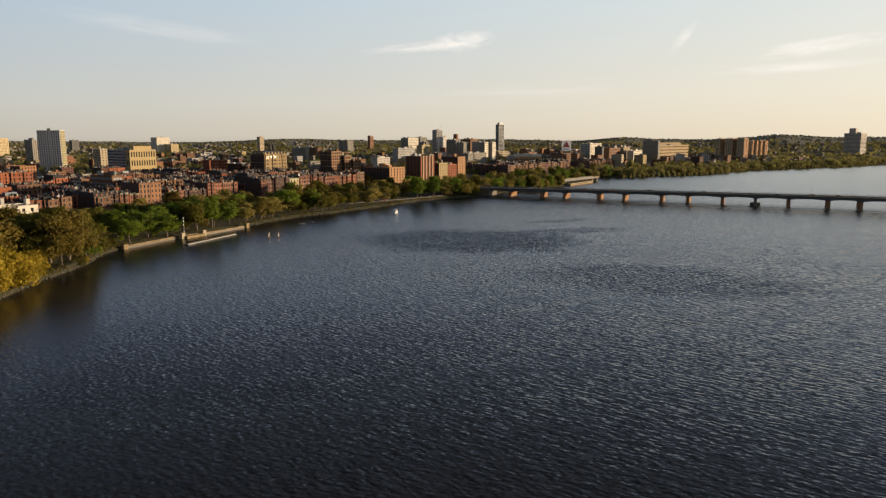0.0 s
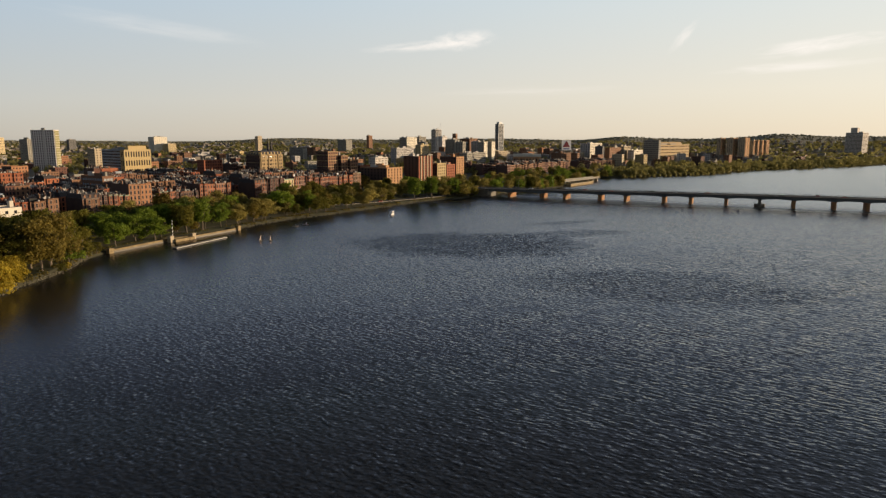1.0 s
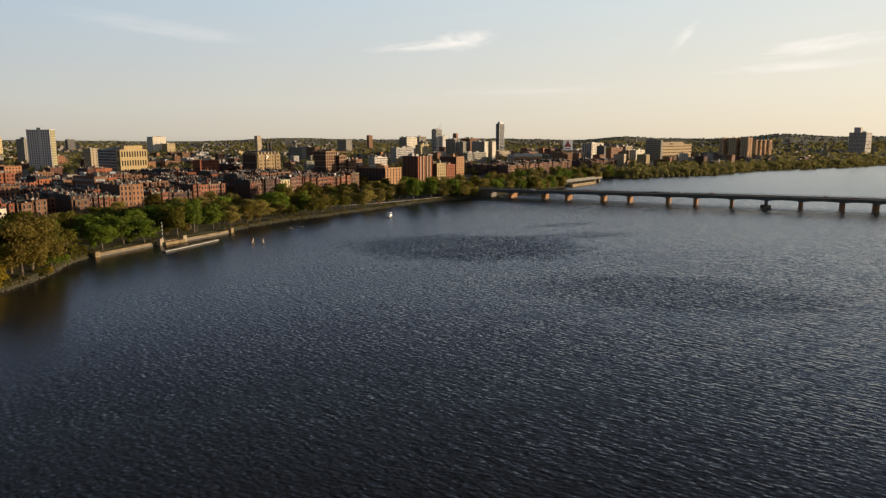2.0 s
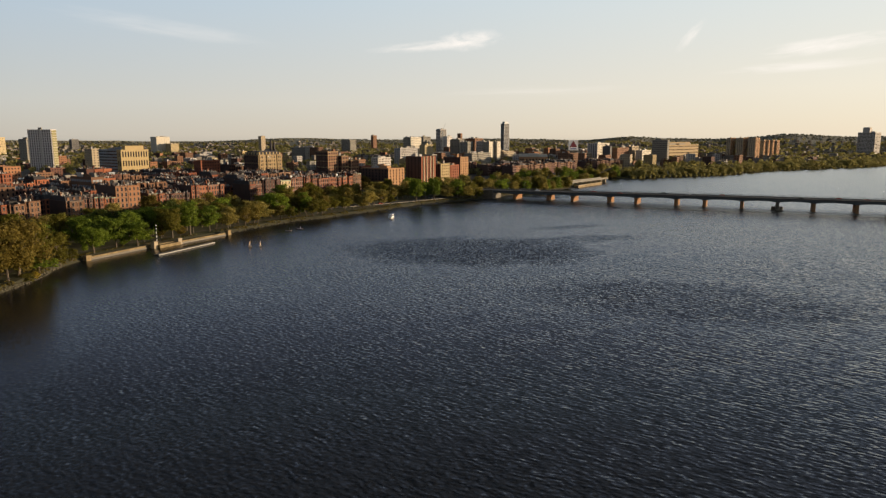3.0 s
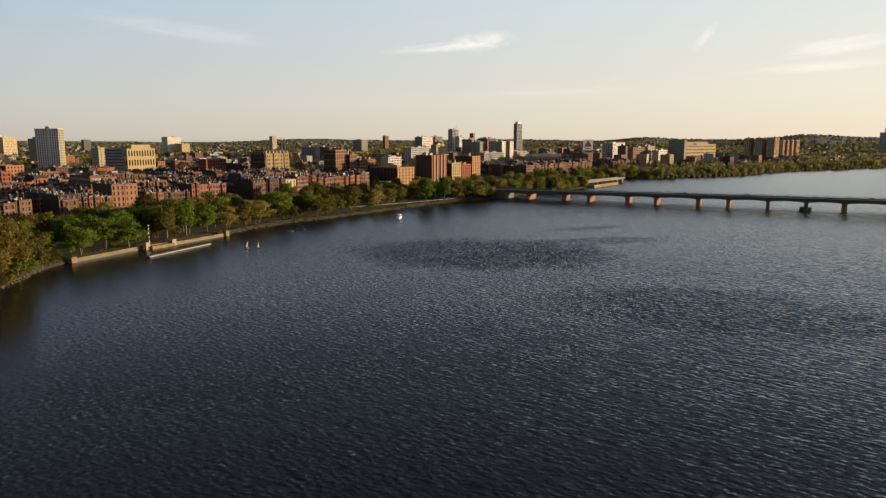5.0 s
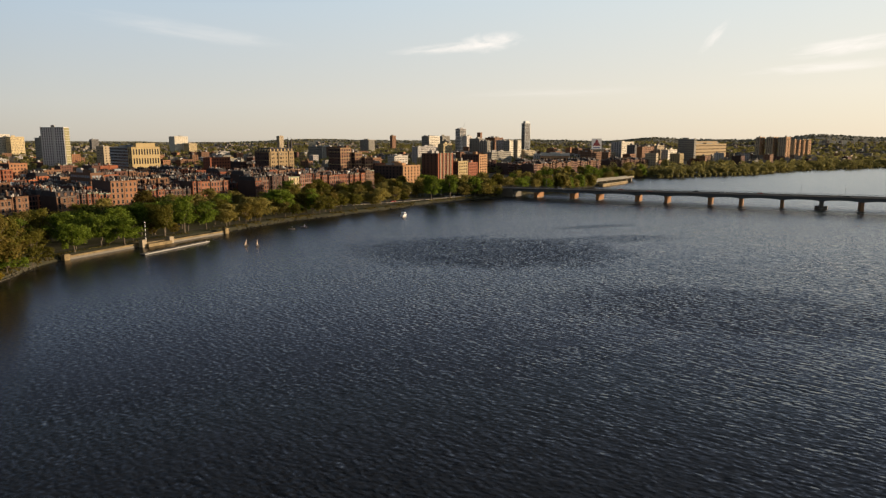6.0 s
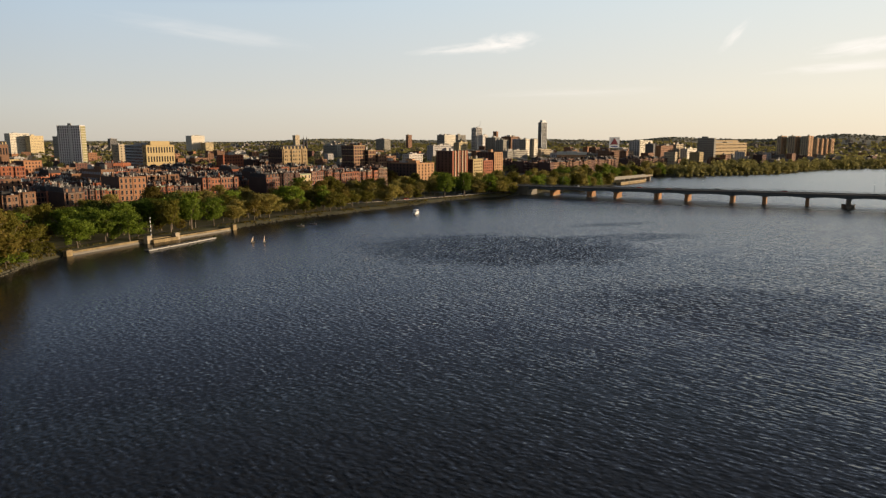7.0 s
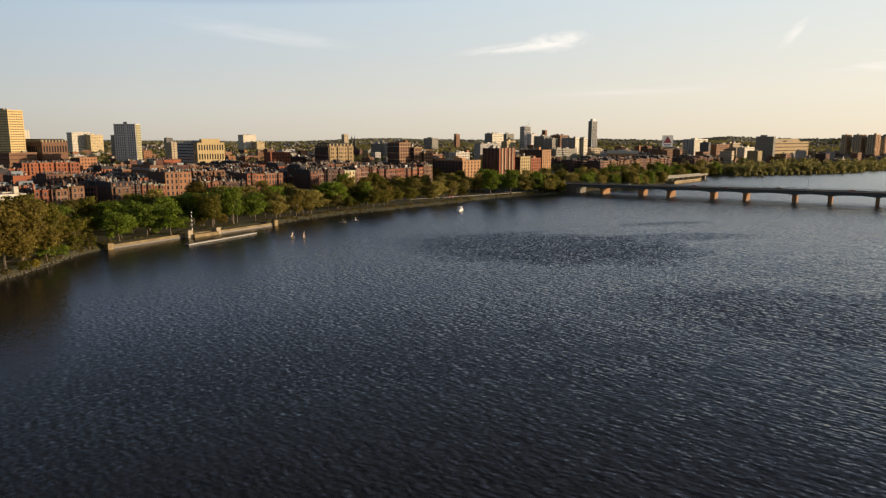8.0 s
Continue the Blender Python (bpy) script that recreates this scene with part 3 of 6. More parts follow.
def make_trunk(seed, height, radius):
    r = random.Random(seed)
    bm = bmesh.new()
    base = Vector((0, 0, -0.2))
    fork = Vector((r.uniform(-0.3, 0.3), r.uniform(-0.3, 0.3), height * 0.3))
    g = 0.022 * height
    tube(bm, base, base.lerp(fork, 0.12), g * 1.5, g * 1.05, 7)
    tube(bm, base.lerp(fork, 0.12), fork, g * 1.05, g * 0.85, 7)
    tip = Vector((r.uniform(-0.5, 0.5), r.uniform(-0.5, 0.5), height * 0.82))
    tube(bm, fork, tip, g * 0.8, g * 0.15, 6)
    for i in range(7):
        a = i * 0.9 + r.uniform(-0.3, 0.3)
        s = fork.lerp(tip, r.uniform(0, 0.45))
        e = Vector((radius * 0.7 * math.cos(a), radius * 0.7 * math.sin(a), height * r.uniform(0.5, 0.8)))
        m = s.lerp(e, 0.5) + Vector((0, 0, -0.06 * height))
        tube(bm, s, m, g * 0.5, g * 0.32, 5), tube(bm, m, e, g * 0.32, g * 0.08, 5)
        e2 = m + (e - m) * 0.7 + Vector((r.uniform(-1.5, 1.5), r.uniform(-1.5, 1.5), r.uniform(0.5, 2)))
        tube(bm, m, e2, g * 0.25, g * 0.07, 4)
    return mesh_of("trunk", bm, M["bark"])


SHAPES = []
FORMS = ((13, 6.0, 46, 3700, 0.45, 0.32), (15, 5.6, 44, 3900, 0.45, 0.28), (11, 5.6, 40, 3300, 0.45, 0.34), (16, 7.6, 60, 6800, 0.48, 0.24),
         (12, 4.8, 32, 2500, 0.43, 0.3), (9, 4.0, 28, 2300, 0.4, 0.26), (10, 6.2, 60, 7600, 0.40, 0.1))
for k, (hh, rad, lob, cnt, lf, low) in enumerate(FORMS + tuple((hh, rad, lob, cnt // 3, lf * 1.6, low * 0.7) for hh, rad, lob, cnt, lf, low in FORMS)):
    trunk = make_trunk(40 + k, hh, rad)
    crown = make_crown(60 + k, hh, rad, lob, cnt, lf, low, k % 7 == 6)
    crowns = {}
    for leaf in LEAVES:
        c = crown.copy()
        c.materials.append(M[leaf])
        crowns[leaf] = c
    SHAPES.append((hh, rad, trunk, crowns))


FAR_TREES = []        # beyond the bridge and in the streets: joined into one wood further down


def tree(x, y, shape, leaf, size=1.0, turn=0.0, z=LAND, group="riverside trees", spot="on the grassy river bank"):
    hh, rad, trunk, crowns = SHAPES[shape + (7 if y > -60 or x < -190 else 0)]      # broader leaf clusters far from the river reach
    if z == LAND and (y > 60 or group == "street trees"):
        FAR_TREES.append((x, y, shape, leaf, size, turn))
        return None
    wide, deep, tall = (a + 0.35 * ((turn * k) % 1) for a, k in ((0.85, 0.713), (0.85, 0.291), (0.74, 0.37)))
    t = thing("tree", pose(x, y, z, 0, 0, turn) @ Matrix.Diagonal((size * wide, size * deep, size * tall, 1)),
              "%s %s broadleaf tree %s" % ("tall" if hh * size > 13 else "small" if hh * size < 9 else "rounded", LEAF_WORDS[leaf], spot), "tree", group)
    part("trunk", trunk, None, t), part("crown", crowns[leaf], None, t)
    return t


# ---- buildings ----
BAY = pose(-135.4, 0, 0, 0, 0, -10)       # the old street grid: its y runs along the terraces, its x towards the river
FOOT = []                                 # plots of the larger buildings: centre and radius


def window_grid(bm, side, w, d, z0, floor_h, floors, bays, ww, wh, proud=0.05, margin=1.0):
    """Panes in rows on one face of a block w by d; side: +x, -y, +y or -x."""
    span = d if side in ("+x", "-x") else w
    step = (span - 2 * margin) / bays
    for f in range(floors):
        zc = z0 + floor_h * (f + 0.55)
        for b in range(bays):
            c = -span / 2 + margin + step * (b + 0.5)
            if side == "+x":
                box(bm, w / 2 - 0.3, w / 2 + proud, c - ww / 2, c + ww / 2, zc - wh / 2, zc + wh / 2, True)
            elif side == "-x":
                box(bm, -w / 2 - proud, -w / 2 + 0.3, c - ww / 2, c + ww / 2, zc - wh / 2, zc + wh / 2, True)
            elif side == "-y":
                box(bm, c - ww / 2, c + ww / 2, -d / 2 - proud, -d / 2 + 0.3, zc - wh / 2, zc + wh / 2, True)
            else:
                box(bm, c - ww / 2, c + ww / 2, d / 2 - 0.3, d / 2 + proud, zc - wh / 2, zc + wh / 2, True)


def parapet_block(bm, w, d, z0, z1, lip=0.7, t=0.4):
    """Walls with a parapet round a sunk roof."""
    o, i = ((-w / 2, -d / 2), (w / 2, -d / 2), (w / 2, d / 2), (-w / 2, d / 2)), ((-w / 2 + t, -d / 2 + t), (w / 2 - t, -d / 2 + t), (w / 2 - t, d / 2 - t), (-w / 2 + t, d / 2 - t))
    a, b = [bm.verts.new((*p, z0)) for p in o], [bm.verts.new((*p, z1)) for p in o]
    c, e = [bm.verts.new((*p, z1)) for p in i], [bm.verts.new((*p, z1 - lip)) for p in i]
    for k in range(4):
        j = (k + 1) % 4
        bm.faces.new((a[k], a[j], b[j], b[k])), bm.faces.new((b[k], b[j], c[j], c[k])), bm.faces.new((c[k], c[j], e[j], e[k]))


def block(name, x, y, rot, w, d, h, wall, label, category="building", floors=0, wide=1.5, high=1.7, pitch=3.2, bay=3.4, roof="tar", group="", extras=3,
          bands=None, crown=None, seed=1, sides=("+x", "-y", "+y"), glass="glass", z=LAND, top=None, mansard=0.0, strips=(), strips_y=(), side=None, curtain=None):
    """A building: x, y is its corner nearest the river and the east, w runs back from the river, d along it."""
    rg = random.Random(seed * 7 + int(abs(x) * 3 + abs(y)))
    b = thing(name, pose(x, y, z, 0, 0, rot) @ pose(-w / 2, d / 2, 0), label, category, group)
    FOOT.append((*b.matrix_basis.translation.xy, 0.42 * (w + d) / 2 + 3))
    h -= z
    bm = bmesh.new()
    parapet_block(bm, w, d, -1.0, h)
    # side: darker material on the face away from the sun, painting its shade
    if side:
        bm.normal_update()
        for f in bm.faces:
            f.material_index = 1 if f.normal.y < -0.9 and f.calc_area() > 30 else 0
    shell = part("wall", bm, M[wall], b)
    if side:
        shell.data.materials.append(M[side])       # side face, such as common brick, with shade put into its colour
    bm = bmesh.new()
    box(bm, -w / 2 + 0.35, w / 2 - 0.35, -d / 2 + 0.35, d / 2 - 0.35, h - 1.2, h - 0.6)
    part("roof", bm, M[roof], b)
    n = floors or max(2, int((h - 1.5) / pitch))
    fh = (h - 1.6) / n
    for s in sides:
        span = d if "x" in s else w
        if span < 4:
            continue
        bm = bmesh.new()
        bays = max(1, int((span - 2) / bay))
        window_grid(bm, s, w, d, 0.6, fh, n, bays, wide, high)
        tagged(part("glazing", bm, M[glass], b, "rows of dark window panes"), kind="stuff")
    if bands:
        for f in bands:
            bm = bmesh.new()
            zc = 0.6 + fh * f if f >= 0 else h - 0.5
            t = 0.25
            box(bm, -w / 2 - t, w / 2 + t, -d / 2 - t, d / 2 + t, zc - 0.25, zc + 0.15, True)
            part("cornice", bm, M[crown or wall], b, "projecting stone course")
    for y0, sw in strips:
        bm = bmesh.new()
        box(bm, w / 2 - 0.1, w / 2 + 0.9, y0 - sw / 2, y0 + sw / 2, -1, h + 0.4)
        bay_part = part("bay_strip", bm, M[crown or "cream"], b, "pale full-height bay")
        if sw > 4:
            bm = bmesh.new()
            for f in range(n):
                zc = 0.6 + fh * (f + 0.55)
                for k in range(int(sw / 2.3)):
                    c = y0 + (k + 0.5 - int(sw / 2.3) / 2) * 2.2
                    box(bm, w / 2 + 0.6, w / 2 + 0.95, c - 0.55, c + 0.55, zc - high / 2, zc + high / 2, True)
            tagged(part("glazing", bm, M[glass], bay_part, "rows of dark window panes"), kind="stuff")
    if curtain:
        bm = bmesh.new()
        box(bm, w / 2 - 0.2, w / 2 + 0.5, -d / 2 + 0.5, d / 2 - 0.5, 0, h - 1.2, True)
        cw = part("curtain_wall", bm, M[curtain], b, "olive tinted glass curtain wall")
        bm = bmesh.new()
        for f in range(n):
            box(bm, w / 2 + 0.45, w / 2 + 0.7, -d / 2 + 0.4, d / 2 - 0.4, 0.6 + fh * f - 0.3, 0.6 + fh * f + 0.3, True)
        tagged(part("spandrel", bm, M[wall], cw, "grey spandrel bands at each floor"), kind="stuff")
    for x0, sw in strips_y:
        bm = bmesh.new()
        box(bm, x0 - sw / 2, x0 + sw / 2, -d / 2 - 0.9, -d / 2 + 0.1, -1, h + 0.4)
        part("bay_strip", bm, M[crown or "cream"], b, "pale full-height bay")
    if mansard:
        bm = bmesh.new()
        o = ((-w / 2 + 0.1, -d / 2 + 0.1), (w / 2 - 0.1, -d / 2 + 0.1), (w / 2 - 0.1, d / 2 - 0.1), (-w / 2 + 0.1, d / 2 - 0.1))
        prism(bm, o, h + 0.02, h + mansard, True, False, 0.82)
        rf = part("mansard_roof", bm, M["slate"], b, "steep dark slate roof storey")
        for k in range(max(2, int(d / 4.5))):
            yy = -d / 2 + 2.5 + k * (d - 5) / max(1, int(d / 4.5) - 1)
            bm = bmesh.new()
            box(bm, w / 2 - 2.2, w / 2 - 0.3, yy - 0.8, yy + 0.8, h - 0.1, h + mansard * 0.75)
            part("dormer", bm, M["tan_stone"], rf, "tan stone dormer")
        for k in range(max(2, int(w / 5))):
            xx = -w / 2 + 2.5 + k * (w - 5) / max(1, int(w / 5) - 1)
            bm = bmesh.new()
            box(bm, xx - 0.8, xx + 0.8, -d / 2 + 0.3, -d / 2 + 2.2, h - 0.1, h + mansard * 0.75)
            part("dormer", bm, M["tan_stone"], rf, "tan stone dormer")
    if top:
        tx, ty, tw, td, th = top
        bm = bmesh.new()
        box(bm, tx - tw / 2, tx + tw / 2, ty - td / 2, ty + td / 2, h - 0.7, th - z)
        part("set_back_storey", bm, M[wall], b, "set-back top storeys")
    for i in range(extras):
        pw, pd, ph = rg.uniform(0.12, 0.3) * w, rg.uniform(0.1, 0.25) * d, rg.uniform(1.6, 4.0)
        cx, cy = rg.uniform(-0.3, 0.3) * w, rg.uniform(-0.35, 0.35) * d
        bm = bmesh.new()
        box(bm, cx - pw / 2, cx + pw / 2, cy - pd / 2, cy + pd / 2, h - 0.7, h - 0.6 + ph)
        part("roof_housing", bm, M[rg.choice((wall, "concrete", "mid_concrete"))], b)
    return b


def window_mesh(ww, wh):
    """A sash window in one piece: lintel, frame, meeting rail and sill, with two panes set back."""
    ys = (-ww / 2 - 0.14, -ww / 2, -ww / 2 + 0.1, ww / 2 - 0.1, ww / 2, ww / 2 + 0.14)
    zs = (-wh / 2 - 0.2, -wh / 2, -0.05, 0.05, wh / 2 - 0.1, wh / 2, wh / 2 + 0.25)
    bm = bmesh.new()
    for i in range(5):
        for j in range(6):
            pane = i == 2 and j in (1, 3)
            x = -0.06 if pane else 0.16 if j == 0 else 0.12 if j == 5 else 0.0 if i in (0, 4) else 0.05
            if i in (0, 4) and j not in (0, 5):
                continue
            f = bm.faces.new([bm.verts.new((x, y, z)) for y, z in ((ys[i], zs[j]), (ys[i + 1], zs[j]), (ys[i + 1], zs[j + 1]), (ys[i], zs[j + 1]))])
            f.material_index = 1 if pane else 0
            for y, z, y2, z2 in ((ys[i], zs[j], ys[i + 1], zs[j]), (ys[i + 1], zs[j], ys[i + 1], zs[j + 1]), (ys[i + 1], zs[j + 1], ys[i], zs[j + 1]), (ys[i], zs[j + 1], ys[i], zs[j])):
                if not pane:
                    bm.faces.new([bm.verts.new(c) for c in ((x, y2, z2), (x, y, z), (-0.06, y, z), (-0.06, y2, z2))])
    bmesh.ops.remove_doubles(bm, verts=bm.verts, dist=0.001)
    return mesh_of("window", bm, M["sash"], M["glass"])


WINDOWS = [window_mesh(1.25, 2.2), window_mesh(1.1, 1.9), window_mesh(1.4, 2.3)]
bm = bmesh.new()
prism(bm, disc(0.2, 7), 0, 0.7, True, False, 0.8)
POT = mesh_of("chimney_pot", bm, M["clay"])
WALLS = ("brick", "brick", "brick_dark", "brick_dark", "brick_dark", "brown", "brick", "brown")


def row_house(x, y, w, depth, h, face, wall, rg, single=False, group="terraced brick row houses", name="row_house", mansard=None):
    """A terraced town house; its back wall stands at x, y to y + w, and faces +x or -x; it runs depth metres from there."""
    kind = {"brick": "red brick", "brick_dark": "dark red brick", "brown": "brownstone", "brick_tan": "tan brick", "brick_orange": "orange brick", "cream": "pale limestone", "white": "white-painted"}[wall]
    floors = max(3, int(round((h - 1) / 3.5)))
    mansard = rg.random() < 0.1 if mansard is None else mansard
    hs = thing(name, pose(x, y + w / 2, LAND, 0, 0, 0 if face > 0 else 180), "%s-storey %s town house with %s" % (("three", "four", "five", "six", "seven", "eight")[floors + mansard - 3], kind, "slate mansard and chimneys" if mansard else "flat roof and chimneys"), "house", group)
    bay = rg.random() < 0.6 and w > 6
    bw, bd = w * rg.uniform(0.5, 0.62), rg.uniform(0.9, 1.5)
    off = rg.choice((-1, 1)) * (w - bw) / 2 * 0.6
    hw = w / 2 - 0.02
    trim = rg.choice((None, None, "brown", "brown", "sash"))
    bm = bmesh.new()
    out = [(-depth, hw), (-depth, -hw), (0, -hw)]
    if bay:
        out += [(0, off - bw / 2), (bd, off - bw / 2 + bd * 0.8), (bd, off + bw / 2 - bd * 0.8), (0, off + bw / 2)]
    out += [(0, hw)]
    prism(bm, out, -1, h, False)
    top_in = [(px * 0.985 - 0.1, py * 0.955) for px, py in out]
    n = len(out)
    a, b2 = [bm.verts.new((*p, h)) for p in out], [bm.verts.new((*p, h)) for p in top_in]
    c = [bm.verts.new((*p, h - 0.6)) for p in top_in]
    for i in range(n):
        j = (i + 1) % n
        bm.faces.new((a[i], a[j], b2[j], b2[i])), bm.faces.new((b2[i], b2[j], c[j], c[i]))
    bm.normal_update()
    # party walls get the darker brick, part of it painted shade
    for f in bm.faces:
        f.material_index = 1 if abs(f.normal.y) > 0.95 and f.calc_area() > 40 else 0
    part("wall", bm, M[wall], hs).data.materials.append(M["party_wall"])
    bm = bmesh.new()
    f = bm.faces.new([bm.verts.new((*p, h - 0.45)) for p in [(px * 0.99 - 0.05, py * 0.97) for px, py in out]])
    if mansard:
        o = [(-depth + 0.2, hw - 0.05), (-depth + 0.2, -hw + 0.05), (-0.25, -hw + 0.05), (-0.25, hw - 0.05)]
        lo, hi = [bm.verts.new((*p, h + 0.05)) for p in o], [bm.verts.new((px * 0.8 - 1.2, py * 0.98, h + 2.9)) for px, py in o]
        for i in range(4):
            j = (i + 1) % 4
            bm.faces.new((lo[i], lo[j], hi[j], hi[i]))
        bm.faces.new(hi)
    roof_part = part("roof", bm, M["slate" if mansard else rg.choice(("tar", "tar", "tar", "tar", "tar", "slate", "slate", "roof_grey", "roof_grey", "white_roof"))], hs)
    if mansard and single:
        for k in range(2 if w < 7 else 3):
            yy = -w / 2 + w * (k + 0.5) / (2 if w < 7 else 3)
            bm = bmesh.new()
            prism(bm, [(-1.9, yy - 0.65), (-0.35, yy - 0.65), (-0.35, yy + 0.65), (-1.9, yy + 0.65)], h, h + 1.7, False)
            v = [bm.verts.new(c) for c in ((-1.9, yy - 0.8, h + 1.65), (-0.2, yy - 0.8, h + 1.65), (-0.2, yy + 0.8, h + 1.65), (-1.9, yy + 0.8, h + 1.65), (-1.9, yy, h + 2.35), (-0.2, yy, h + 2.35))]
            for f in ((0, 1, 5, 4), (2, 3, 4, 5), (1, 2, 5), (3, 0, 4), (3, 2, 1, 0)):
                bm.faces.new([v[i] for i in f])
            part("dormer", bm, M["brown"], roof_part, "gabled stone dormer")
    if single:
        bm = bmesh.new()
        cor = [(px + (0.28 if px > -0.5 else 0), py) for px, py in out]
        rows = [[bm.verts.new((*p, h + dz)) for p in line[2:]] for line, dz in ((out, -0.8), (cor, -0.6), (cor, -0.2), (out, -0.15))]
        for r0, r1 in zip(rows, rows[1:]):
            for i in range(len(r0) - 1):
                bm.faces.new((r0[i], r0[i + 1], r1[i + 1], r1[i]))
        part("cornice", bm, M[rg.choice(("brown", wall, wall, "copper", "sash", "slate"))], hs)
    fh = (h - 1.4) / floors
    spots = []
    for fl in range(floors):
        zc = 0.7 + fh * (fl + 0.52)
        if bay:
            spots += [(bd, off, zc, 0), (bd / 2, off - bw / 2 + bd * 0.4, zc, -51), (bd / 2, off + bw / 2 - bd * 0.4, zc, 51)]
            spots.append((0, -math.copysign((w / 2 + bw / 2 - abs(off)) / 2, off), zc, 0))
        else:
            k = 3 if w > 6 else 2
            spots += [(0, -w / 2 + w * (i + 0.5) / k, zc, 0) for i in range(k)]
    if single:
        wm = rg.choice(WINDOWS)
        for sx, sy, sz, a in spots:
            o = part("window", wm, None, hs)
            o.location, o.rotation_euler = (sx + 0.09 * math.cos(radians(a)), sy + 0.09 * math.sin(radians(a)), sz), (0, 0, radians(a))
    else:
        bm = bmesh.new()
        for sx, sy, sz, a in spots:
            ww, wh, q = 0.62, 1.1, radians(a)
            ca, sa = math.cos(q), math.sin(q)
            pts = [(sx + ca * px - sa * py, sy + sa * px + ca * py) for px, py in ((-0.2, -ww), (0.06, -ww), (0.06, ww), (-0.2, ww))]
            prism(bm, pts, sz - wh, sz + wh, True, True)
        tagged(part("glazing", bm, M["glass"], hs, "rows of dark window panes"), kind="stuff")
    zt = h + (2.9 if mansard else -0.45)
    for side, c0, c1 in ((-1, 0.08, 0.4), (1, 0.55, 0.92), (rg.choice((-1, 1)), 0.3, 0.7))[:rg.randint(1, 3) if single else rg.randint(1, 2)]:
        cx, ch = -rg.uniform(c0, c1) * depth, rg.uniform(1.6, 3.4) + (0 if mansard else 0.6)
        cl = rg.uniform(0.9, 2.4)
        bm = bmesh.new()
        y0 = side * (hw - 0.5)
        box(bm, cx - cl / 2, cx + cl / 2, y0 - 0.35, y0 + 0.35, h - 1, zt + ch)
        box(bm, cx - cl / 2 - 0.1, cx + cl / 2 + 0.1, y0 - 0.45, y0 + 0.45, zt + ch - 0.3, zt + ch - 0.05, True)
        st = part("chimney", bm, M[rg.choice((wall, "party_wall", "party_wall", "brown"))], hs)
        for i in range(max(1, int(cl / 0.6))):
            if single:
                o = part("chimney_pot", POT, None, st, "pale clay chimney pot")
                o.location = (cx - cl / 2 + 0.35 + 0.6 * i, y0, zt + ch - 0.06)
    if rg.random() < 0.65 and not mansard:
        bm = bmesh.new()
        px, pw, pd, ph = -rg.uniform(0.25, 0.75) * depth, rg.uniform(2, 5), w * rg.uniform(0.35, 0.8), rg.uniform(2.0, 3.2)
        box(bm, px - pw / 2, px + pw / 2, -pd / 2, pd / 2, h - 0.6, h - 0.45 + ph)
        part("penthouse", bm, M[rg.choice(("party_wall", "slate", "tar", "slate", "bluish", "mid_concrete"))], hs)
    bm = bmesh.new()
    for i in range(rg.randint(20, 34)):
        px, py, s = -rg.uniform(0.04, 0.96) * depth, rg.uniform(-0.44, 0.44) * w, rg.uniform(0.12, 0.7) * rg.uniform(0.5, 1)
        top_z = zt if mansard else h - 0.45
        box(bm, px - s, px + s * rg.uniform(0.5, 1.6), py - s, py + s * rg.uniform(0.4, 1.2), top_z - 0.1, top_z + rg.uniform(0.5, 1.9))
    tagged(part("rooftop_gear", bm, M["fitting"], hs, "small vents, hatches and air units"), kind="stuff")
    if trim:
        bm = bmesh.new()
        for fl in range(1, floors):
            z0 = 0.7 + fh * fl
            ring = [(px + (0.09 if px > -0.5 else 0), py) for px, py in out[2:]]
            lo, hi = [bm.verts.new((*p, z0 - 0.14)) for p in ring], [bm.verts.new((*p, z0 + 0.14)) for p in ring]
            for i in range(len(ring) - 1):
                bm.faces.new((lo[i], lo[i + 1], hi[i + 1], hi[i]))
        tagged(part("string_course", bm, M[trim], hs, "pale stone courses between storeys"), kind="stuff")
    return hs

# ---- the larger buildings ----

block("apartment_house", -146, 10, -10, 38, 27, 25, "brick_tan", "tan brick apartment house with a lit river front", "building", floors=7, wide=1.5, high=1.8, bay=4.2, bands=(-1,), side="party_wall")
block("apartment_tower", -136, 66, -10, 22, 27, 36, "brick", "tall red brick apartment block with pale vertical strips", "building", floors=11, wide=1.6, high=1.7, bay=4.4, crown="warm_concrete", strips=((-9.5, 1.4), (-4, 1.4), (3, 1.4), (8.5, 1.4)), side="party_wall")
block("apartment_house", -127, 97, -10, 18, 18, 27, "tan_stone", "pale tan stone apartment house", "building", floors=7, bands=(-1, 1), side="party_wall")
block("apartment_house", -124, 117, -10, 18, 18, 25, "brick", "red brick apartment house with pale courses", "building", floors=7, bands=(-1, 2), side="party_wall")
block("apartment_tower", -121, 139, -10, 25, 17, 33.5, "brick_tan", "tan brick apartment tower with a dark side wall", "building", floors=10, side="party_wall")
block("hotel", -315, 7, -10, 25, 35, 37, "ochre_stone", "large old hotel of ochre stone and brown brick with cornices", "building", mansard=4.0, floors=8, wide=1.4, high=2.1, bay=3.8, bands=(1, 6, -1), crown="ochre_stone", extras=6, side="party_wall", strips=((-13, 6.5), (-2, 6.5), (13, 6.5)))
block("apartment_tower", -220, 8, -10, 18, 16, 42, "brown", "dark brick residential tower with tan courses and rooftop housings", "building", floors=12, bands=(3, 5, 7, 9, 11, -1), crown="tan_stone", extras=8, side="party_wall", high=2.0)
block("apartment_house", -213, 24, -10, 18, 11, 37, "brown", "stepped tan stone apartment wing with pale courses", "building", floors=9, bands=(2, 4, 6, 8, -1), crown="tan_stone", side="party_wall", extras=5)
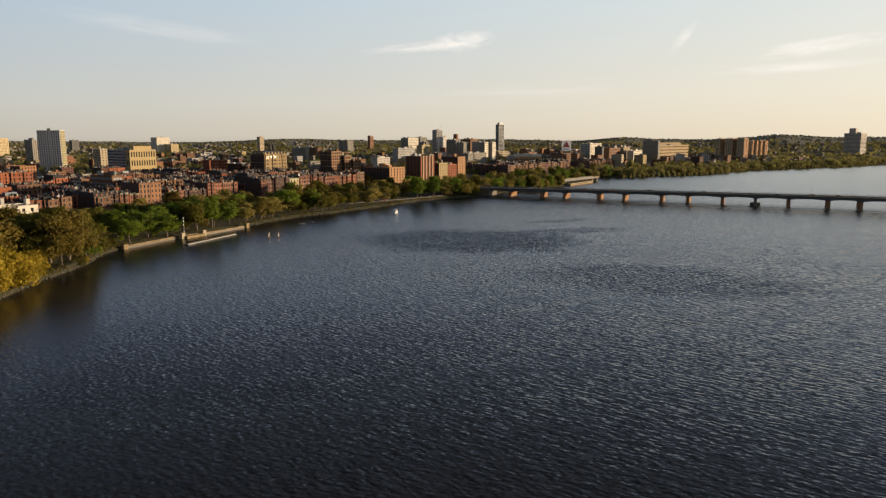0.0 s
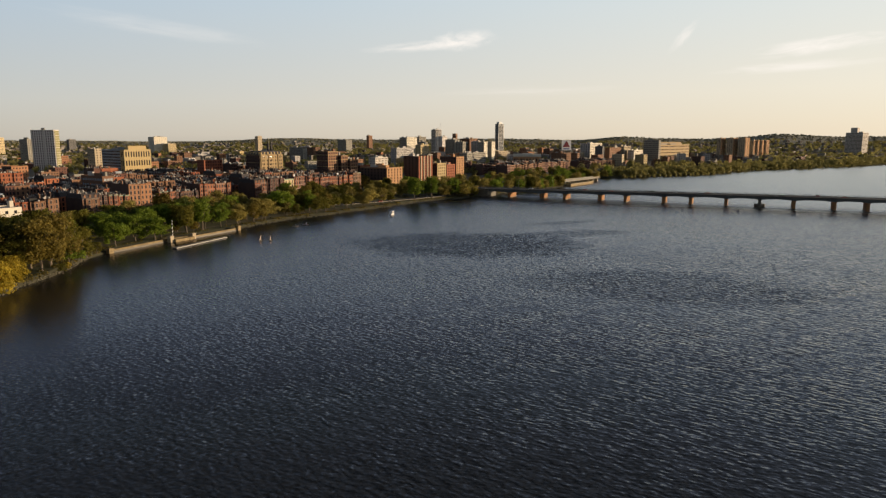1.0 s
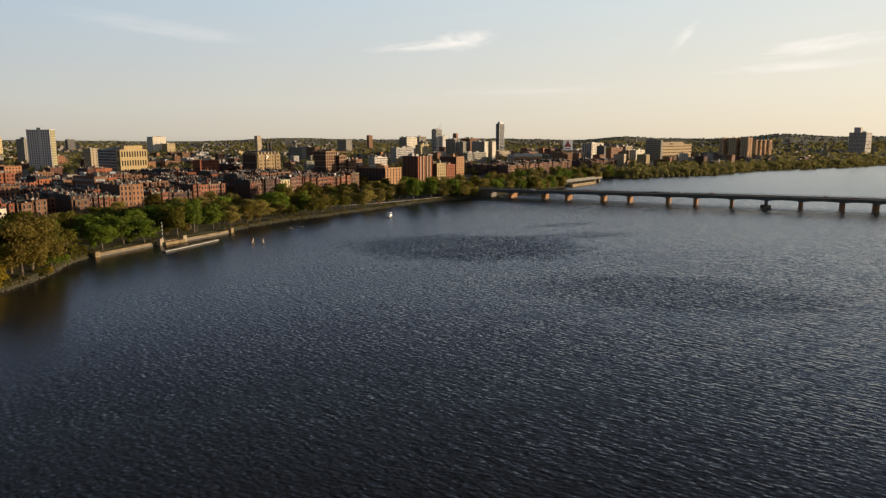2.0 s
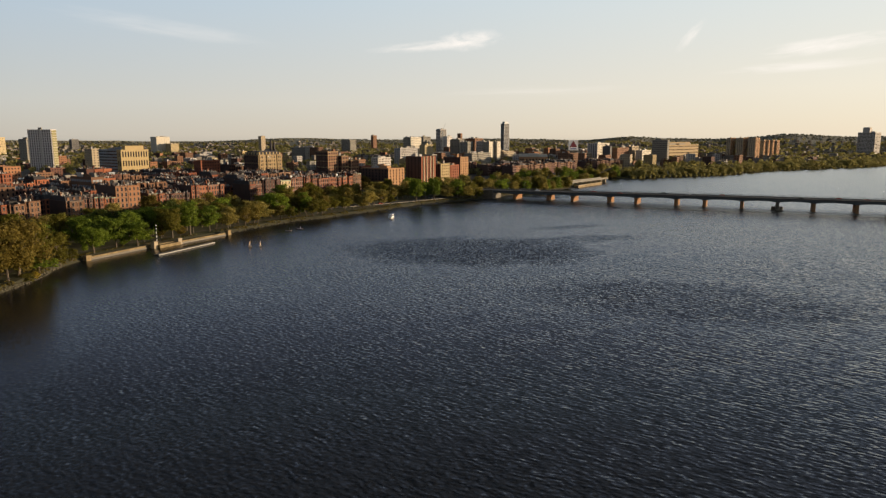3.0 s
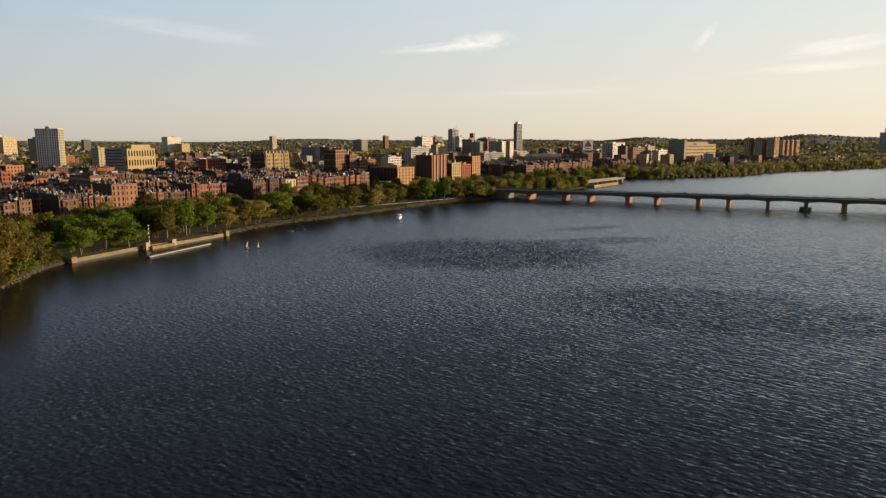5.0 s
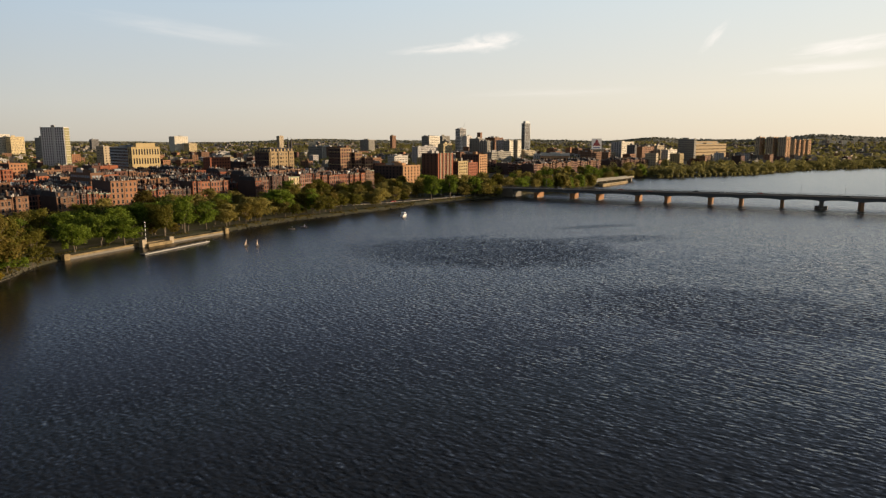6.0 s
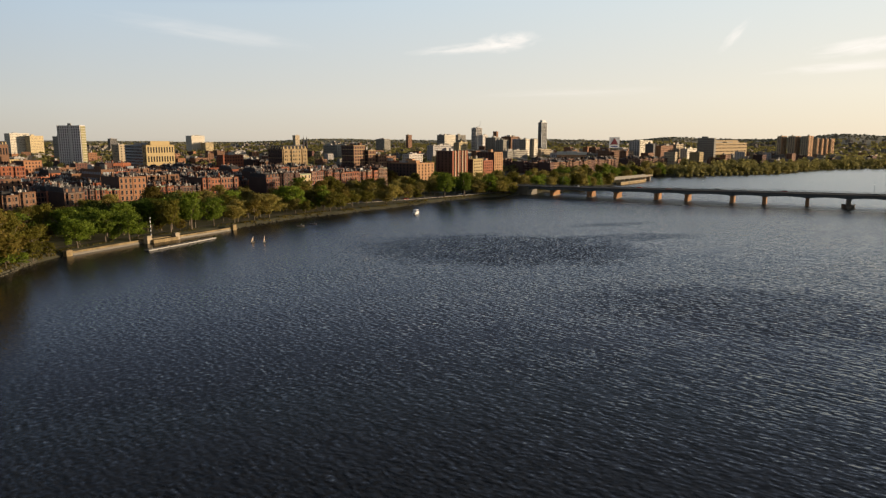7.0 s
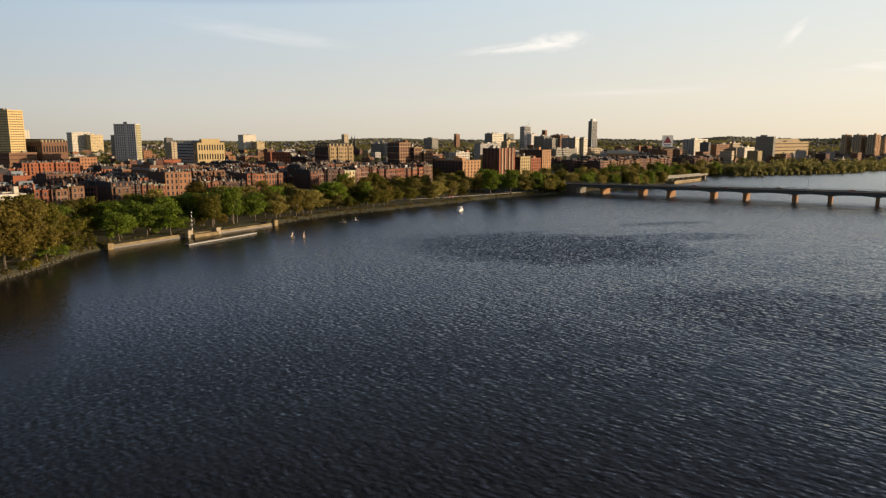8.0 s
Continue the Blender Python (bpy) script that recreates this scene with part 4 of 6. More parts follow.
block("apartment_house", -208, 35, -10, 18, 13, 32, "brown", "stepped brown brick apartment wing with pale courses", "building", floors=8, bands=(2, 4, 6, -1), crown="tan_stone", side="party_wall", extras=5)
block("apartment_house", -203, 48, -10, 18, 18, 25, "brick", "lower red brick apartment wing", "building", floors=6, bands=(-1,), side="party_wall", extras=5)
block("slab_tower", -790, 90, 24, 37, 13, 68, "mauve_panel", "grey slab tower with columns of dark windows and a glazed end", "tower", floors=17, wide=1.35, high=2.5, bay=3.3, extras=1, strips_y=((1.5, 1.6), (-17.6, 1.2), (17.6, 1.2)), crown="pale_panel", bands=(-1,), sides=("-y",), curtain="olive_glass")
block("office_block", -1560, 414, 0, 24, 48, 60, "white", "pale office block lit by the low sun", "building", pitch=3.8, extras=1)
block("office_block", -1531, 446, 0, 20, 34, 54, "cream", "cream stone office block", "building", pitch=3.8, extras=1)
block("hotel_tower", -806, -87, 10, 38, 22, 84, "gold_stone", "tall tan hotel tower", "tower", floors=24, wide=2.2, high=1.2, bay=3.0, extras=2)
block("podium_building", -785, -100, 10, 50, 40, 27, "brown", "low podium with a green copper roof edge", "building", roof="copper", pitch=5)
block("office_tower", -1159, 101, 0, 17, 12, 60, "white", "slim white office tower", "tower", pitch=3.6)
block("public_hall", -790, -54, 10, 40, 40, 40, "brown", "brown stone hall with a colonnade of tall openings", "building", floors=2, wide=2.2, high=9, bay=4, bands=(-1, 1), extras=1, mansard=5)
block("office_block", -591, 46, -10, 52, 12, 40, "bluish", "blue-grey glazed office block", "building", pitch=3.8, bay=2.6, wide=2.1, high=1.8)
block("office_block", -579, 40, -10, 10, 40, 40, "tan_stone", "cream stone office block with tall piers and an attic storey", "building", floors=3, wide=1.9, high=7.4, bay=3.7, bands=(1, -1), extras=2, top=(-1.5, 2, 6, 27, 45))
block("office_block", -681, 74, -10, 21, 12, 40, "warm_concrete", "tan office block with a window grid", "building", pitch=3.4)
block("residential_tower", -1406, 841, -10, 30, 43, 55, "white", "white residential tower lit by the low sun", "tower", pitch=3.4, wide=1.2, high=1.0, bay=6)
block("office_block", -1368, 858, -10, 26, 26, 35, "cream", "lower cream office wing", "building")
block("residential_tower", -1256, 1122, -10, 14, 17, 57, "warm_concrete", "slender tan apartment tower on the far slope", "tower", floors=14, extras=1)
block("long_block", -768, 743, -10, 60, 23, 31, "brown", "brown brick slab among the far streets", "building")
block("terrace_block", -369, -27, -10, 13, 26, 31, "brick", "red brick block taller than its neighbours", "building", bands=(-1,))
block("office_block", -276, -237, -10, 33, 10, 26, "brown", "brown glazed block among the terraces", "building", pitch=3.8, bay=2.6, wide=2.0, high=1.8, glass="bluish")
block("white_annex", -153, -412, -10, 20, 9, 22, "white", "white flat-roofed rooftop annex behind the trees", "building", extras=1, roof="white_roof")
block("white_annex", -153, -399, -10, 16, 11, 20.5, "white", "white flat-roofed rooftop annex behind the trees", "building", extras=1, roof="white_roof")
block("residential_tower", -466, 659, -10, 20, 36, 55, "white", "white slab tower with a lit river face", "tower", pitch=3.3, wide=2.2, high=1.3, bay=3.5, side="mid_concrete")
block("office_block", -431, 655, -10, 14, 29, 40, "cream", "low cream stone office wing", "building")
block("office_tower", -627, 1138, -25, 20, 22, 76, "pale_panel", "tall pale glass office tower", "tower", pitch=4, bay=3, wide=2.4, high=2.4)
block("office_tower", -610, 1146, 0, 12, 34, 56, "pale_panel", "lower pale wing of a glass tower", "tower", pitch=4)
# many of these far walls are greyed and lightened: haze put into colour
block("office_block", -579, 938, -10, 16, 31, 56, "mid_concrete", "grey tower block behind white slabs", "building")
block("clock_tower", -466, 916, 0, 9, 10, 64, "brown", "thin brown stone tower", "tower", floors=4, extras=0)
block("hospital_block", -415, 796, 0, 24, 25, 50, "mid_concrete", "grey-brown concrete hospital block with rooftop plant", "building", extras=4)
block("hospital_block", -379, 757, 0, 18, 31, 45, "mid_concrete", "grey-brown hospital wing with flat roof", "building", extras=3)
block("hospital_block", -407, 864, 0, 24, 51, 52, "brown", "tall brown brick hospital block", "building", extras=5)
block("hospital_block", -354, 789, 0, 18, 36, 46, "concrete", "grey hospital wing with a flat roof", "building", extras=3)
block("long_block", -272, 530, 0, 16, 94, 27, "mid_concrete", "long low grey block behind the brick terraces", "building", extras=6)
block("office_block", -317, 728, 0, 14, 29, 46, "white", "white office block with dark windows", "building", pitch=4, side="mid_concrete")
block("office_block", -309, 753, 0, 14, 21, 46, "white", "narrow white office block beside a dark gap", "building", pitch=4, side="mid_concrete")
block("residential_tower", -532, 1396, -25, 15, 23, 95, "bluish", "dark glass residential tower with a stepped crown", "tower", pitch=4, wide=2.7, high=3.3, bay=3, extras=0, top=(0, 0, 10, 14, 101))
block("corner_building", -123, 636, -20, 24, 34, 27, "brown", "brown brick corner building below a rooftop sign", "building", pitch=3.6, bands=(-1,))
block("hotel", -94, 744, -10, 21, 62, 44, "white", "white hotel tower with vertical strips of windows", "building", floors=12, wide=1.8, high=2.2, bay=4.4, side="concrete")
block("office_block", -68, 740, -10, 16, 9, 38, "dark_concrete", "dark narrow office block", "building")
block("dormitory", -66, 801, -10, 14, 65, 34, "brown", "long brown brick dormitory block", "building", pitch=3.3)
block("college_hall", 12, 976, -20, 26, 145, 38.5, "ochre_stone", "long golden stone college hall with window bands", "building", floors=5, bay=6, wide=4.0, high=1.9, bands=(-1, 1, 3), extras=5, side="mid_concrete", crown="tan_stone", top=(-5, -8, 14, 118, 44))
block("college_hall", 11, 960, -20, 37, 8, 49, "mid_concrete", "grey block of a college hall with rooftop plant", "building", pitch=4.2, extras=4)
block("office_block", -52, 885, -10, 14, 58, 36, "warm_concrete", "cream stepped office block by the river", "building")
block("office_block", -26, 859, -10, 14, 55, 28, "white", "low white office wing lit by the sun", "building", bands=(-1,))
for x, y, w, d in ((127, 1195, 9, 46), (155, 1201, 15, 46), (182, 1206, 15, 44)):
    block("dormitory_tower", x, y, -12, w, d, 53, "warm_concrete", "tall brown dormitory tower with pale lit ends", "tower", group="dormitory towers", floors=16, wide=1.6, high=1.7, bay=3.4, extras=1, crown="brick_tan", strips=((-d * 0.27, d * 0.4), (d * 0.27, d * 0.4)), sides=("-y",))
for x, y in ((200, 1277), (210, 1296), (220, 1316), (230, 1336)):
    block("dormitory_tower", x, y, -12, 9, 34, 46.5, "warm_concrete", "tan dormitory slab with pale lit end", "tower", group="dormitory slabs", floors=14, extras=1, crown="brick_tan", strips=((-8.5, 14), (8.5, 14)), sides=("-y",))
block("college_tower", 474, 1597, -25, 44, 43, 67, "warm_grey", "massive grey concrete college tower with a rooftop block", "tower", floors=17, wide=2.2, high=2.0, bay=3.5, extras=1, top=(-8, 6, 17, 17, 81))

block("office_block", -1106, 256, 0, 24, 10, 52, "mid_concrete", "pale office block beside the slab tower", "building")
block("hill_hospital", -1869, 908, 0, 12, 26, 46, "dark_concrete", "flat-roofed hospital block on the ridge", "building", z=14)
block("hill_tower", -1121, 1588, -10, 12, 20, 59, "brown", "brown apartment tower on the ridge", "tower", z=10)
# grey walls here also hold the haze of distance in their colour
block("hospital_block", -975, 1208, -10, 37, 27, 45, "mid_concrete", "pale blue-grey hospital block far off", "building")
block("office_block", -538, 882, -10, 20, 17, 44, "mid_concrete", "grey office block far off", "building")
block("warehouse_block", -669, 568, -10, 42, 12, 34, "mid_concrete", "grey-brown warehouse block far off", "building")
block("low_block", -404, 501, -10, 14, 53, 36, "concrete", "long grey concrete block behind the terraces", "building")
block("low_block", -337, 309, -10, 14, 31, 25, "warm_grey", "pale low block with a white roof", "building", roof="white_roof")
church = thing("church", pose(-912, 760, LAND, 0, 0, -10), "grey stone church with two slim spires", "church")
bm = bmesh.new()
box(bm, -30, -4, -7, 7, -1, 16)
v = [bm.verts.new(c) for c in ((-30, -7.2, 15.9), (-4, -7.2, 15.9), (-4, 7.2, 15.9), (-30, 7.2, 15.9), (-30, 0, 24), (-4, 0, 24))]
for f in ((0, 1, 5, 4), (2, 3, 4, 5), (1, 2, 5), (3, 0, 4)):
    bm.faces.new([v[k] for k in f])
part("nave", bm, M["mid_concrete"], church)
for y in (-5, 5):
    bm = bmesh.new()
    prism(bm, [(-4 + a, y + b) for a, b in ((0, -2), (4, -2), (4, 2), (0, 2))], -1, 30)
    prism(bm, [(-4 + a, y + b) for a, b in ((-0.1, -2.1), (4.1, -2.1), (4.1, 2.1), (-0.1, 2.1))], 30, 51, True, False, 0.05)
    part("spire", bm, M["slate"], church, "slim dark spire")

crane = thing("tower_crane", pose(-560, 1010, LAND), "slim pale tower crane standing over far buildings", "crane")
bm = bmesh.new()
for a, b in ((-0.9, -0.9), (0.9, -0.9), (0.9, 0.9), (-0.9, 0.9)):
    tube(bm, (a, b, 0), (a, b, 66), 0.22, 0.22, 4)
for k in range(16):
    z = 4 * k + 1
    tube(bm, (-0.9, -0.9, z), (0.9, -0.9, z + 4), 0.14, 0.14, 4), tube(bm, (0.9, -0.9, z), (0.9, 0.9, z + 4), 0.14, 0.14, 4)
part("mast", bm, M["metal"], crane)
bm = bmesh.new()
tube(bm, (0, 0, 64), (12, -8, 88), 0.5, 0.25, 4), tube(bm, (0, 0, 66), (-7, 5, 67), 0.6, 0.6, 4)
part("jib", bm, M["metal"], crane, "raised jib with short counter arm")
bm = bmesh.new()
box(bm, -8.5, -6, 3.6, 6.4, 64.5, 67.5, True)
part("counterweight", bm, M["mid_concrete"], crane)

# terraces farther along the river, on streets that turn with it
rg = random.Random(33)


def slanted_terrace(x, y, rot, n, hmin, hmax, depth, gap=0.0, walls=WALLS):
    c, s = -math.sin(radians(rot)), math.cos(radians(rot))
    for i in range(n):
        w = rg.uniform(8, 11.5)
        hs = row_house(0, 0, w, depth, rg.uniform(hmin, hmax), 1, rg.choice(walls), rg, False, "brick houses beyond the bridge", "terraced_house")
        hs.matrix_basis = pose(x + c * w / 2, y + s * w / 2, LAND, 0, 0, rot)
        x, y = x + c * (w + gap), y + s * (w + gap)


slanted_terrace(-112, 300, -10, 22, 13.5, 16, 18, 0, ("brown", "brown", "brick_dark", "brown"))
slanted_terrace(-150, 300, -10, 18, 13, 17, 18, 0, ("brown", "brick_dark"))
slanted_terrace(-66, 540, -20, 14, 12, 15.5, 18, 0, ("brown", "brick_dark", "brown"))
slanted_terrace(-200, 200, -4, 16, 14, 18, 18, 0, ("brown", "brick_dark", "brown"))

# a hall with a vaulted white roof behind the terraces
hall = thing("vaulted_hall", pose(-196, 652, LAND, 0, 0, 18), "pink-tan brick hall under a pale vaulted roof", "hall")
bm = bmesh.new()
box(bm, -27, 27, -14, 14, -1, 17)
part("wall", bm, M["brick_tan"], hall)
for x0, x1, rise in ((-26.5, -10, 5.5), (-9.5, 9.5, 6.5), (10, 26.5, 5.0)):
    bm = bmesh.new()
    arc = [(13.6 * math.cos(math.pi * k / 12), 17 + rise * math.sin(math.pi * k / 12)) for k in range(13)]
    a, b = [bm.verts.new((x0, y, z)) for y, z in arc], [bm.verts.new((x1, y, z)) for y, z in arc]
    for k in range(12):
        bm.faces.new((a[k], b[k], b[k + 1], a[k + 1]))
    bm.faces.new(a), bm.faces.new(b[::-1])
    part("roof_vault", bm, M["white"], hall, "pale curved roof")
for k in range(9):
    bm = bmesh.new()
    box(bm, -25.5 + 6 * k, -22.5 + 6 * k, -14.15, -13.9, 4, 13, True)
    part("window", bm, M["glass"], hall)

# the road ramp that leaves the bank past the bridge
ramp = thing("road_ramp", pose(4, 168, 0, 0, 0, 78.4), "concrete road ramp with solid parapets on short columns by the water", "ramp")
bm = bmesh.new()
box(bm, 0, 98, -4.6, 4.6, 4.5, 5.5, True)
part("deck", bm, M["mid_concrete"], ramp)
for y in (-4.5, 4.2):
    bm = bmesh.new()
    box(bm, 0, 98, y, y + 0.3, 5.45, 6.5)
    part("parapet", bm, M["mid_concrete"], ramp)
for k in range(9):
    bm = bmesh.new()
    for y in (-3.2, 3.2):
        prism(bm, disc(0.55, 8, 3 + 11.5 * k, y), -0.5, 4.2)
    box(bm, 2.4 + 11.5 * k, 3.6 + 11.5 * k, -4.3, 4.3, 3.9, 4.6, True)
    part("column_bent", bm, M["mid_concrete"], ramp)
quay = thing("quay_wall", pose(17, 157, 0, 0, 0, 80), "tan stone quay wall at the water's edge", "wall")
bm = bmesh.new()
box(bm, 0, 68, -1.2, 4, -1.5, 2.6)
part("wall", bm, M["pier_wall"], quay)
bm = bmesh.new()
box(bm, -0.2, 68.2, -1.5, -0.4, 2.55, 3.0, True)
part("coping", bm, M["warm_concrete"], quay, "pale coping")

# the roof sign
sign = thing("rooftop_sign", pose(-118, 650, 27, 0, 0, -52), "square white rooftop sign with a red triangle on a steel frame", "sign")
bm = bmesh.new()
box(bm, -0.5, 0.5, -9.5, 9.5, 4.5, 23.5, True)
part("face_panel", bm, M["white_sign"], sign)
bm = bmesh.new()
v = [bm.verts.new(c) for c in ((0.55, -7.5, 10.5), (0.55, 7.5, 10.5), (0.55, 0, 22.3), (0.8, -7.3, 10.6), (0.8, 7.3, 10.6), (0.8, 0, 22))]
for f in ((3, 4, 5), (0, 1, 4, 3), (1, 2, 5, 4), (2, 0, 3, 5)):
    bm.faces.new([v[i] for i in f])
part("triangle_panel", bm, M["red_sign"], sign, "red triangular panel")
bm = bmesh.new()
box(bm, 0.5, 0.7, -6, 6, 6.4, 8.2, True)
part("lower_panel", bm, M["blue_sign"], sign, "dark blue lower panel")
for y in (-8, -3, 3, 8):
    bm = bmesh.new()
    tube(bm, (-0.2, y, -0.4), (-0.2, y, 5), 0.3, 0.3), tube(bm, (-6, y, -0.4), (-0.3, y, 16), 0.22, 0.22)
    part("strut", bm, M["steel"], sign)

# ---- the low city beyond ----
HEROES = [o.matrix_basis.translation.copy() for o in scene.objects if o.parent is None and o.type == "EMPTY" and o.get("category") in ("building", "tower")]
rg = random.Random(77)


def shore_x(y):
    for a, b in zip(SHORE, SHORE[1:]):
        if a.y <= y <= b.y:
            return a.x + (b.x - a.x) * (y - a.y) / max(1e-3, b.y - a.y)
    return -100


def in_terraces(x, y):
    p = BAY.inverted() @ Vector((x, y, 0))
    return p.x > -300 and p.y < 22


placed = []
tries = 0
while len(placed) < 185 and tries < 30000:
    tries += 1
    az, r = rg.uniform(78, 152), 650 + 1350 * rg.random() ** 0.8
    x, y = 215 + r * math.cos(radians(az)), -620 + r * math.sin(radians(az))
    if x > shore_x(y) - 130 or in_terraces(x, y) or (x > -230 and y < 520) or (abs(x + 190) < 62 and 500 < y < 700):
        continue
    if any((p.x - x) ** 2 + (p.y - y) ** 2 < 42 ** 2 for p in HEROES) or any((p[0] - x) ** 2 + (p[1] - y) ** 2 < 21 ** 2 for p in placed):
        continue
    placed.append((x, y))
    wall = rg.choice(("brown", "brick_dark", "brick_dark", "brown", "brick_orange", "tan_stone", "concrete", "brown", "mid_concrete"))
    word = {"brick": "red brick", "brick_dark": "dark brick", "brown": "brown stone", "brick_orange": "orange brick", "tan_stone": "tan stone", "concrete": "grey concrete", "mid_concrete": "weathered concrete"}[wall]
    h = rg.uniform(9, 18) if rg.random() < 0.88 else rg.uniform(18, 28)
    block("city_building", x, y, 0 if y < 250 else rg.choice((-10, -20, 15)), rg.uniform(9, 18), rg.uniform(10, 28), h, wall, "%s flat-roofed building of %d storeys in the low city" % (word, max(2, int(h / 3.3))),
          "building", group="low city buildings", extras=rg.randint(0, 2), roof=rg.choice(("tar", "tar", "tar", "slate", "white_roof")), bands=(-1,) if rg.random() < 0.4 else None, sides=("+x", "-y"), side="party_wall" if "bri" in wall else None)

# mid-rise blocks clustered below the far towers
for i in range(110):
    az, d = rg.uniform(100, 118.5), rg.uniform(1250, 1900)
    x, y = 208 + d * math.cos(radians(az)), -600 + d * math.sin(radians(az))
    if any((p.x - x) ** 2 + (p.y - y) ** 2 < 32 ** 2 for p in HEROES) or any((p[0] - x) ** 2 + (p[1] - y) ** 2 < 29 ** 2 for p in placed) or x > shore_x(y) - 130 or (abs(x + 190) < 62 and y < 700):
        continue
    placed.append((x, y))
    wall = rg.choice(("brown", "mid_concrete", "brown", "brick_orange", "mid_concrete", "brick_orange", "warm_concrete", "warm_grey"))
    word = {"brown": "brown brick", "brick_dark": "dark brick", "mid_concrete": "weathered concrete", "brick_orange": "orange brick", "warm_concrete": "tan concrete", "warm_grey": "grey panelled"}[wall]
    block("mid_rise_block", x, y, rg.choice((-10, -10, 0, -20)), rg.uniform(11, 20), rg.uniform(14, 34), rg.uniform(13, 29), wall, "%s mid-rise block with rooftop plant far off" % word, "building", group="far mid-rise blocks",
          extras=rg.randint(0, 2), roof=rg.choice(("tar", "white_roof", "roof_grey")), sides=("+x", "-y"), wide=1.8, high=1.6, bay=4.0, pitch=3.8)

bm = bmesh.new()
for i in range(2600):
    az, r = rg.uniform(70, 155), 1500 + 1700 * rg.random() ** 0.8
    x, y = 215 + r * math.cos(radians(az)), -620 + r * math.sin(radians(az))
    if x > shore_x(y) - 60:
        continue
    g = hill_z(x, y)
    w, d, h, q = rg.uniform(7, 15), rg.uniform(8, 18), rg.uniform(6, 11), radians(rg.choice((0, 20, -20, 40)))
    ca, sa = math.cos(q), math.sin(q)
    prism(bm, [(x + ca * px - sa * py, y + sa * px + ca * py) for px, py in ((-w / 2, -d / 2), (w / 2, -d / 2), (w / 2, d / 2), (-w / 2, d / 2))], g - 2, g + h)
far_wall = material("far_house_walls", (0.14, 0.115, 0.095), 0.85, 0.2, 0.02, 0.4, 0, 0, 0, 0.55, (0.27, 0.24, 0.2))
tagged(part("far_houses", bm, far_wall), "scattered small houses of the far suburbs", "houses", kind="stuff")

# ---- terraces of town houses on the street grid, which is turned a little from the bridge ----
rg = random.Random(21)
CROSS = (-476, -332, -188, -32)          # cross streets, along the terraces


def free_plot(x, y, r):
    return all((x - fx) ** 2 + (y - fy) ** 2 > (fr + r) ** 2 for fx, fy, fr in FOOT)


def terrace(x, depth, face, y0, y1, hmin, hmax, single, wmin=6.4, wmax=9.2, tall=0.0):
    y, run = y0, 0
    while y < y1 - 4:
        w = rg.uniform(wmin, wmax)
        mid_y = y + w / 2
        near = [c for c in CROSS if abs(mid_y - c) < 8 + w / 2]
        if near:
            y = near[0] + 8.1
            if abs(y + w / 2 - near[0]) < 8 + w / 2:
                y += 0.1 + w
            w = wmin
            mid_y = y + w / 2
        c = BAY @ Vector((x - face * depth / 2, mid_y, 0))
        if not free_plot(c.x, c.y, 9):
            y += 3
            continue
        if run <= 0 or near:
            # neighbours stand in runs of one to four of like height, brick and building line
            run, run_wall, set_back = rg.randint(1, 4), rg.choice(WALLS), rg.uniform(0, 3.0)
            run_h = rg.uniform(hmin - 3.0, hmax) if rg.random() > tall + 0.12 else rg.uniform(hmax, hmax + 5)
        run -= 1
        h = run_h + rg.uniform(-0.4, 0.4)
        hs = row_house(0, 0, w - 0.02, depth + rg.uniform(-2, 1) - set_back, h, face, run_wall if rg.random() < 0.75 else rg.choice(WALLS), rg, single)
        hs.matrix_basis = BAY @ pose(x - face * set_back, mid_y, LAND, 0, 0, 0 if face > 0 else 180)
        y += w


# the row that backs on the river: where each run of houses begins and ends, its height and wall
FRONT = ((-357.7, -349.2, 16.2, "brown"), (-349.0, -340.3, 17.8, "brown"), (-325.0, -313.7, 16.0, "brown"), (-313.5, -300.0, 17.0, "brick"), (-299.6, -292.0, 16.0, "brick"),
         (-291.8, -274.5, 23.6, "brick_orange"), (-274.2, -268.8, 14.0, "brown"), (-268.5, -254.6, 16.6, "brick"), (-254.4, -235.0, 15.9, "brick_dark"), (-233.6, -204.1, 20.0, "brick"),
         (-180.0, -167.0, 18.0, "brick"), (-166.7, -147.9, 21.2, "brick_dark"), (-146.6, -135.5, 19.4, "cream"), (-135.3, -114.0, 21.4, "brick"), (-113.8, -58.5, 19.0, "brick"), (-58.3, -46.6, 21.2, "brown"))
for y0, y1, h, wall in FRONT:
    n = max(1, round((y1 - y0) / 7.6))
    w = (y1 - y0) / n
    for i in range(n):
        back = rg.uniform(0, 1.2)
        hs = row_house(0, 0, w - 0.02, 24 - back + rg.uniform(-2, 1), h + rg.uniform(-0.35, 0.35), 1, wall if rg.random() < 0.8 or n == 1 else "brick", rg, True, mansard=y0 in (-325.0, -180.0))
        hs.matrix_basis = BAY @ pose(-back, y0 + w * (i + 0.5), LAND)
terrace(0, 25, 1, -455, -359, 15.5, 18.5, True, tall=0.12)
terrace(-46, 23, 1, -470, 0, 16, 18.5, False, 7, 11, 0.1)
terrace(-97, 23, -1, -455, 15, 15.5, 18, False, 7, 12, 0.06)
terrace(-116, 23, 1, -430, 15, 15.5, 18.5, False, 7, 12, 0.1)
terrace(-167, 23, -1, -400, 15, 15.5, 18, False, 7.5, 12.5, 0.06)
terrace(-228, 24, 1, -350, 15, 16, 19, False, 8, 13, 0.15)
terrace(-281, 24, -1, -330, 15, 16, 19, False, 8, 13, 0.1)

# ---- trees along the river and in the streets ----
rg = random.Random(9)
LINE = [p for p in edge if -560 < p.y < 1500]
BACK = inland(LINE, 1.0)
placed_trees = []


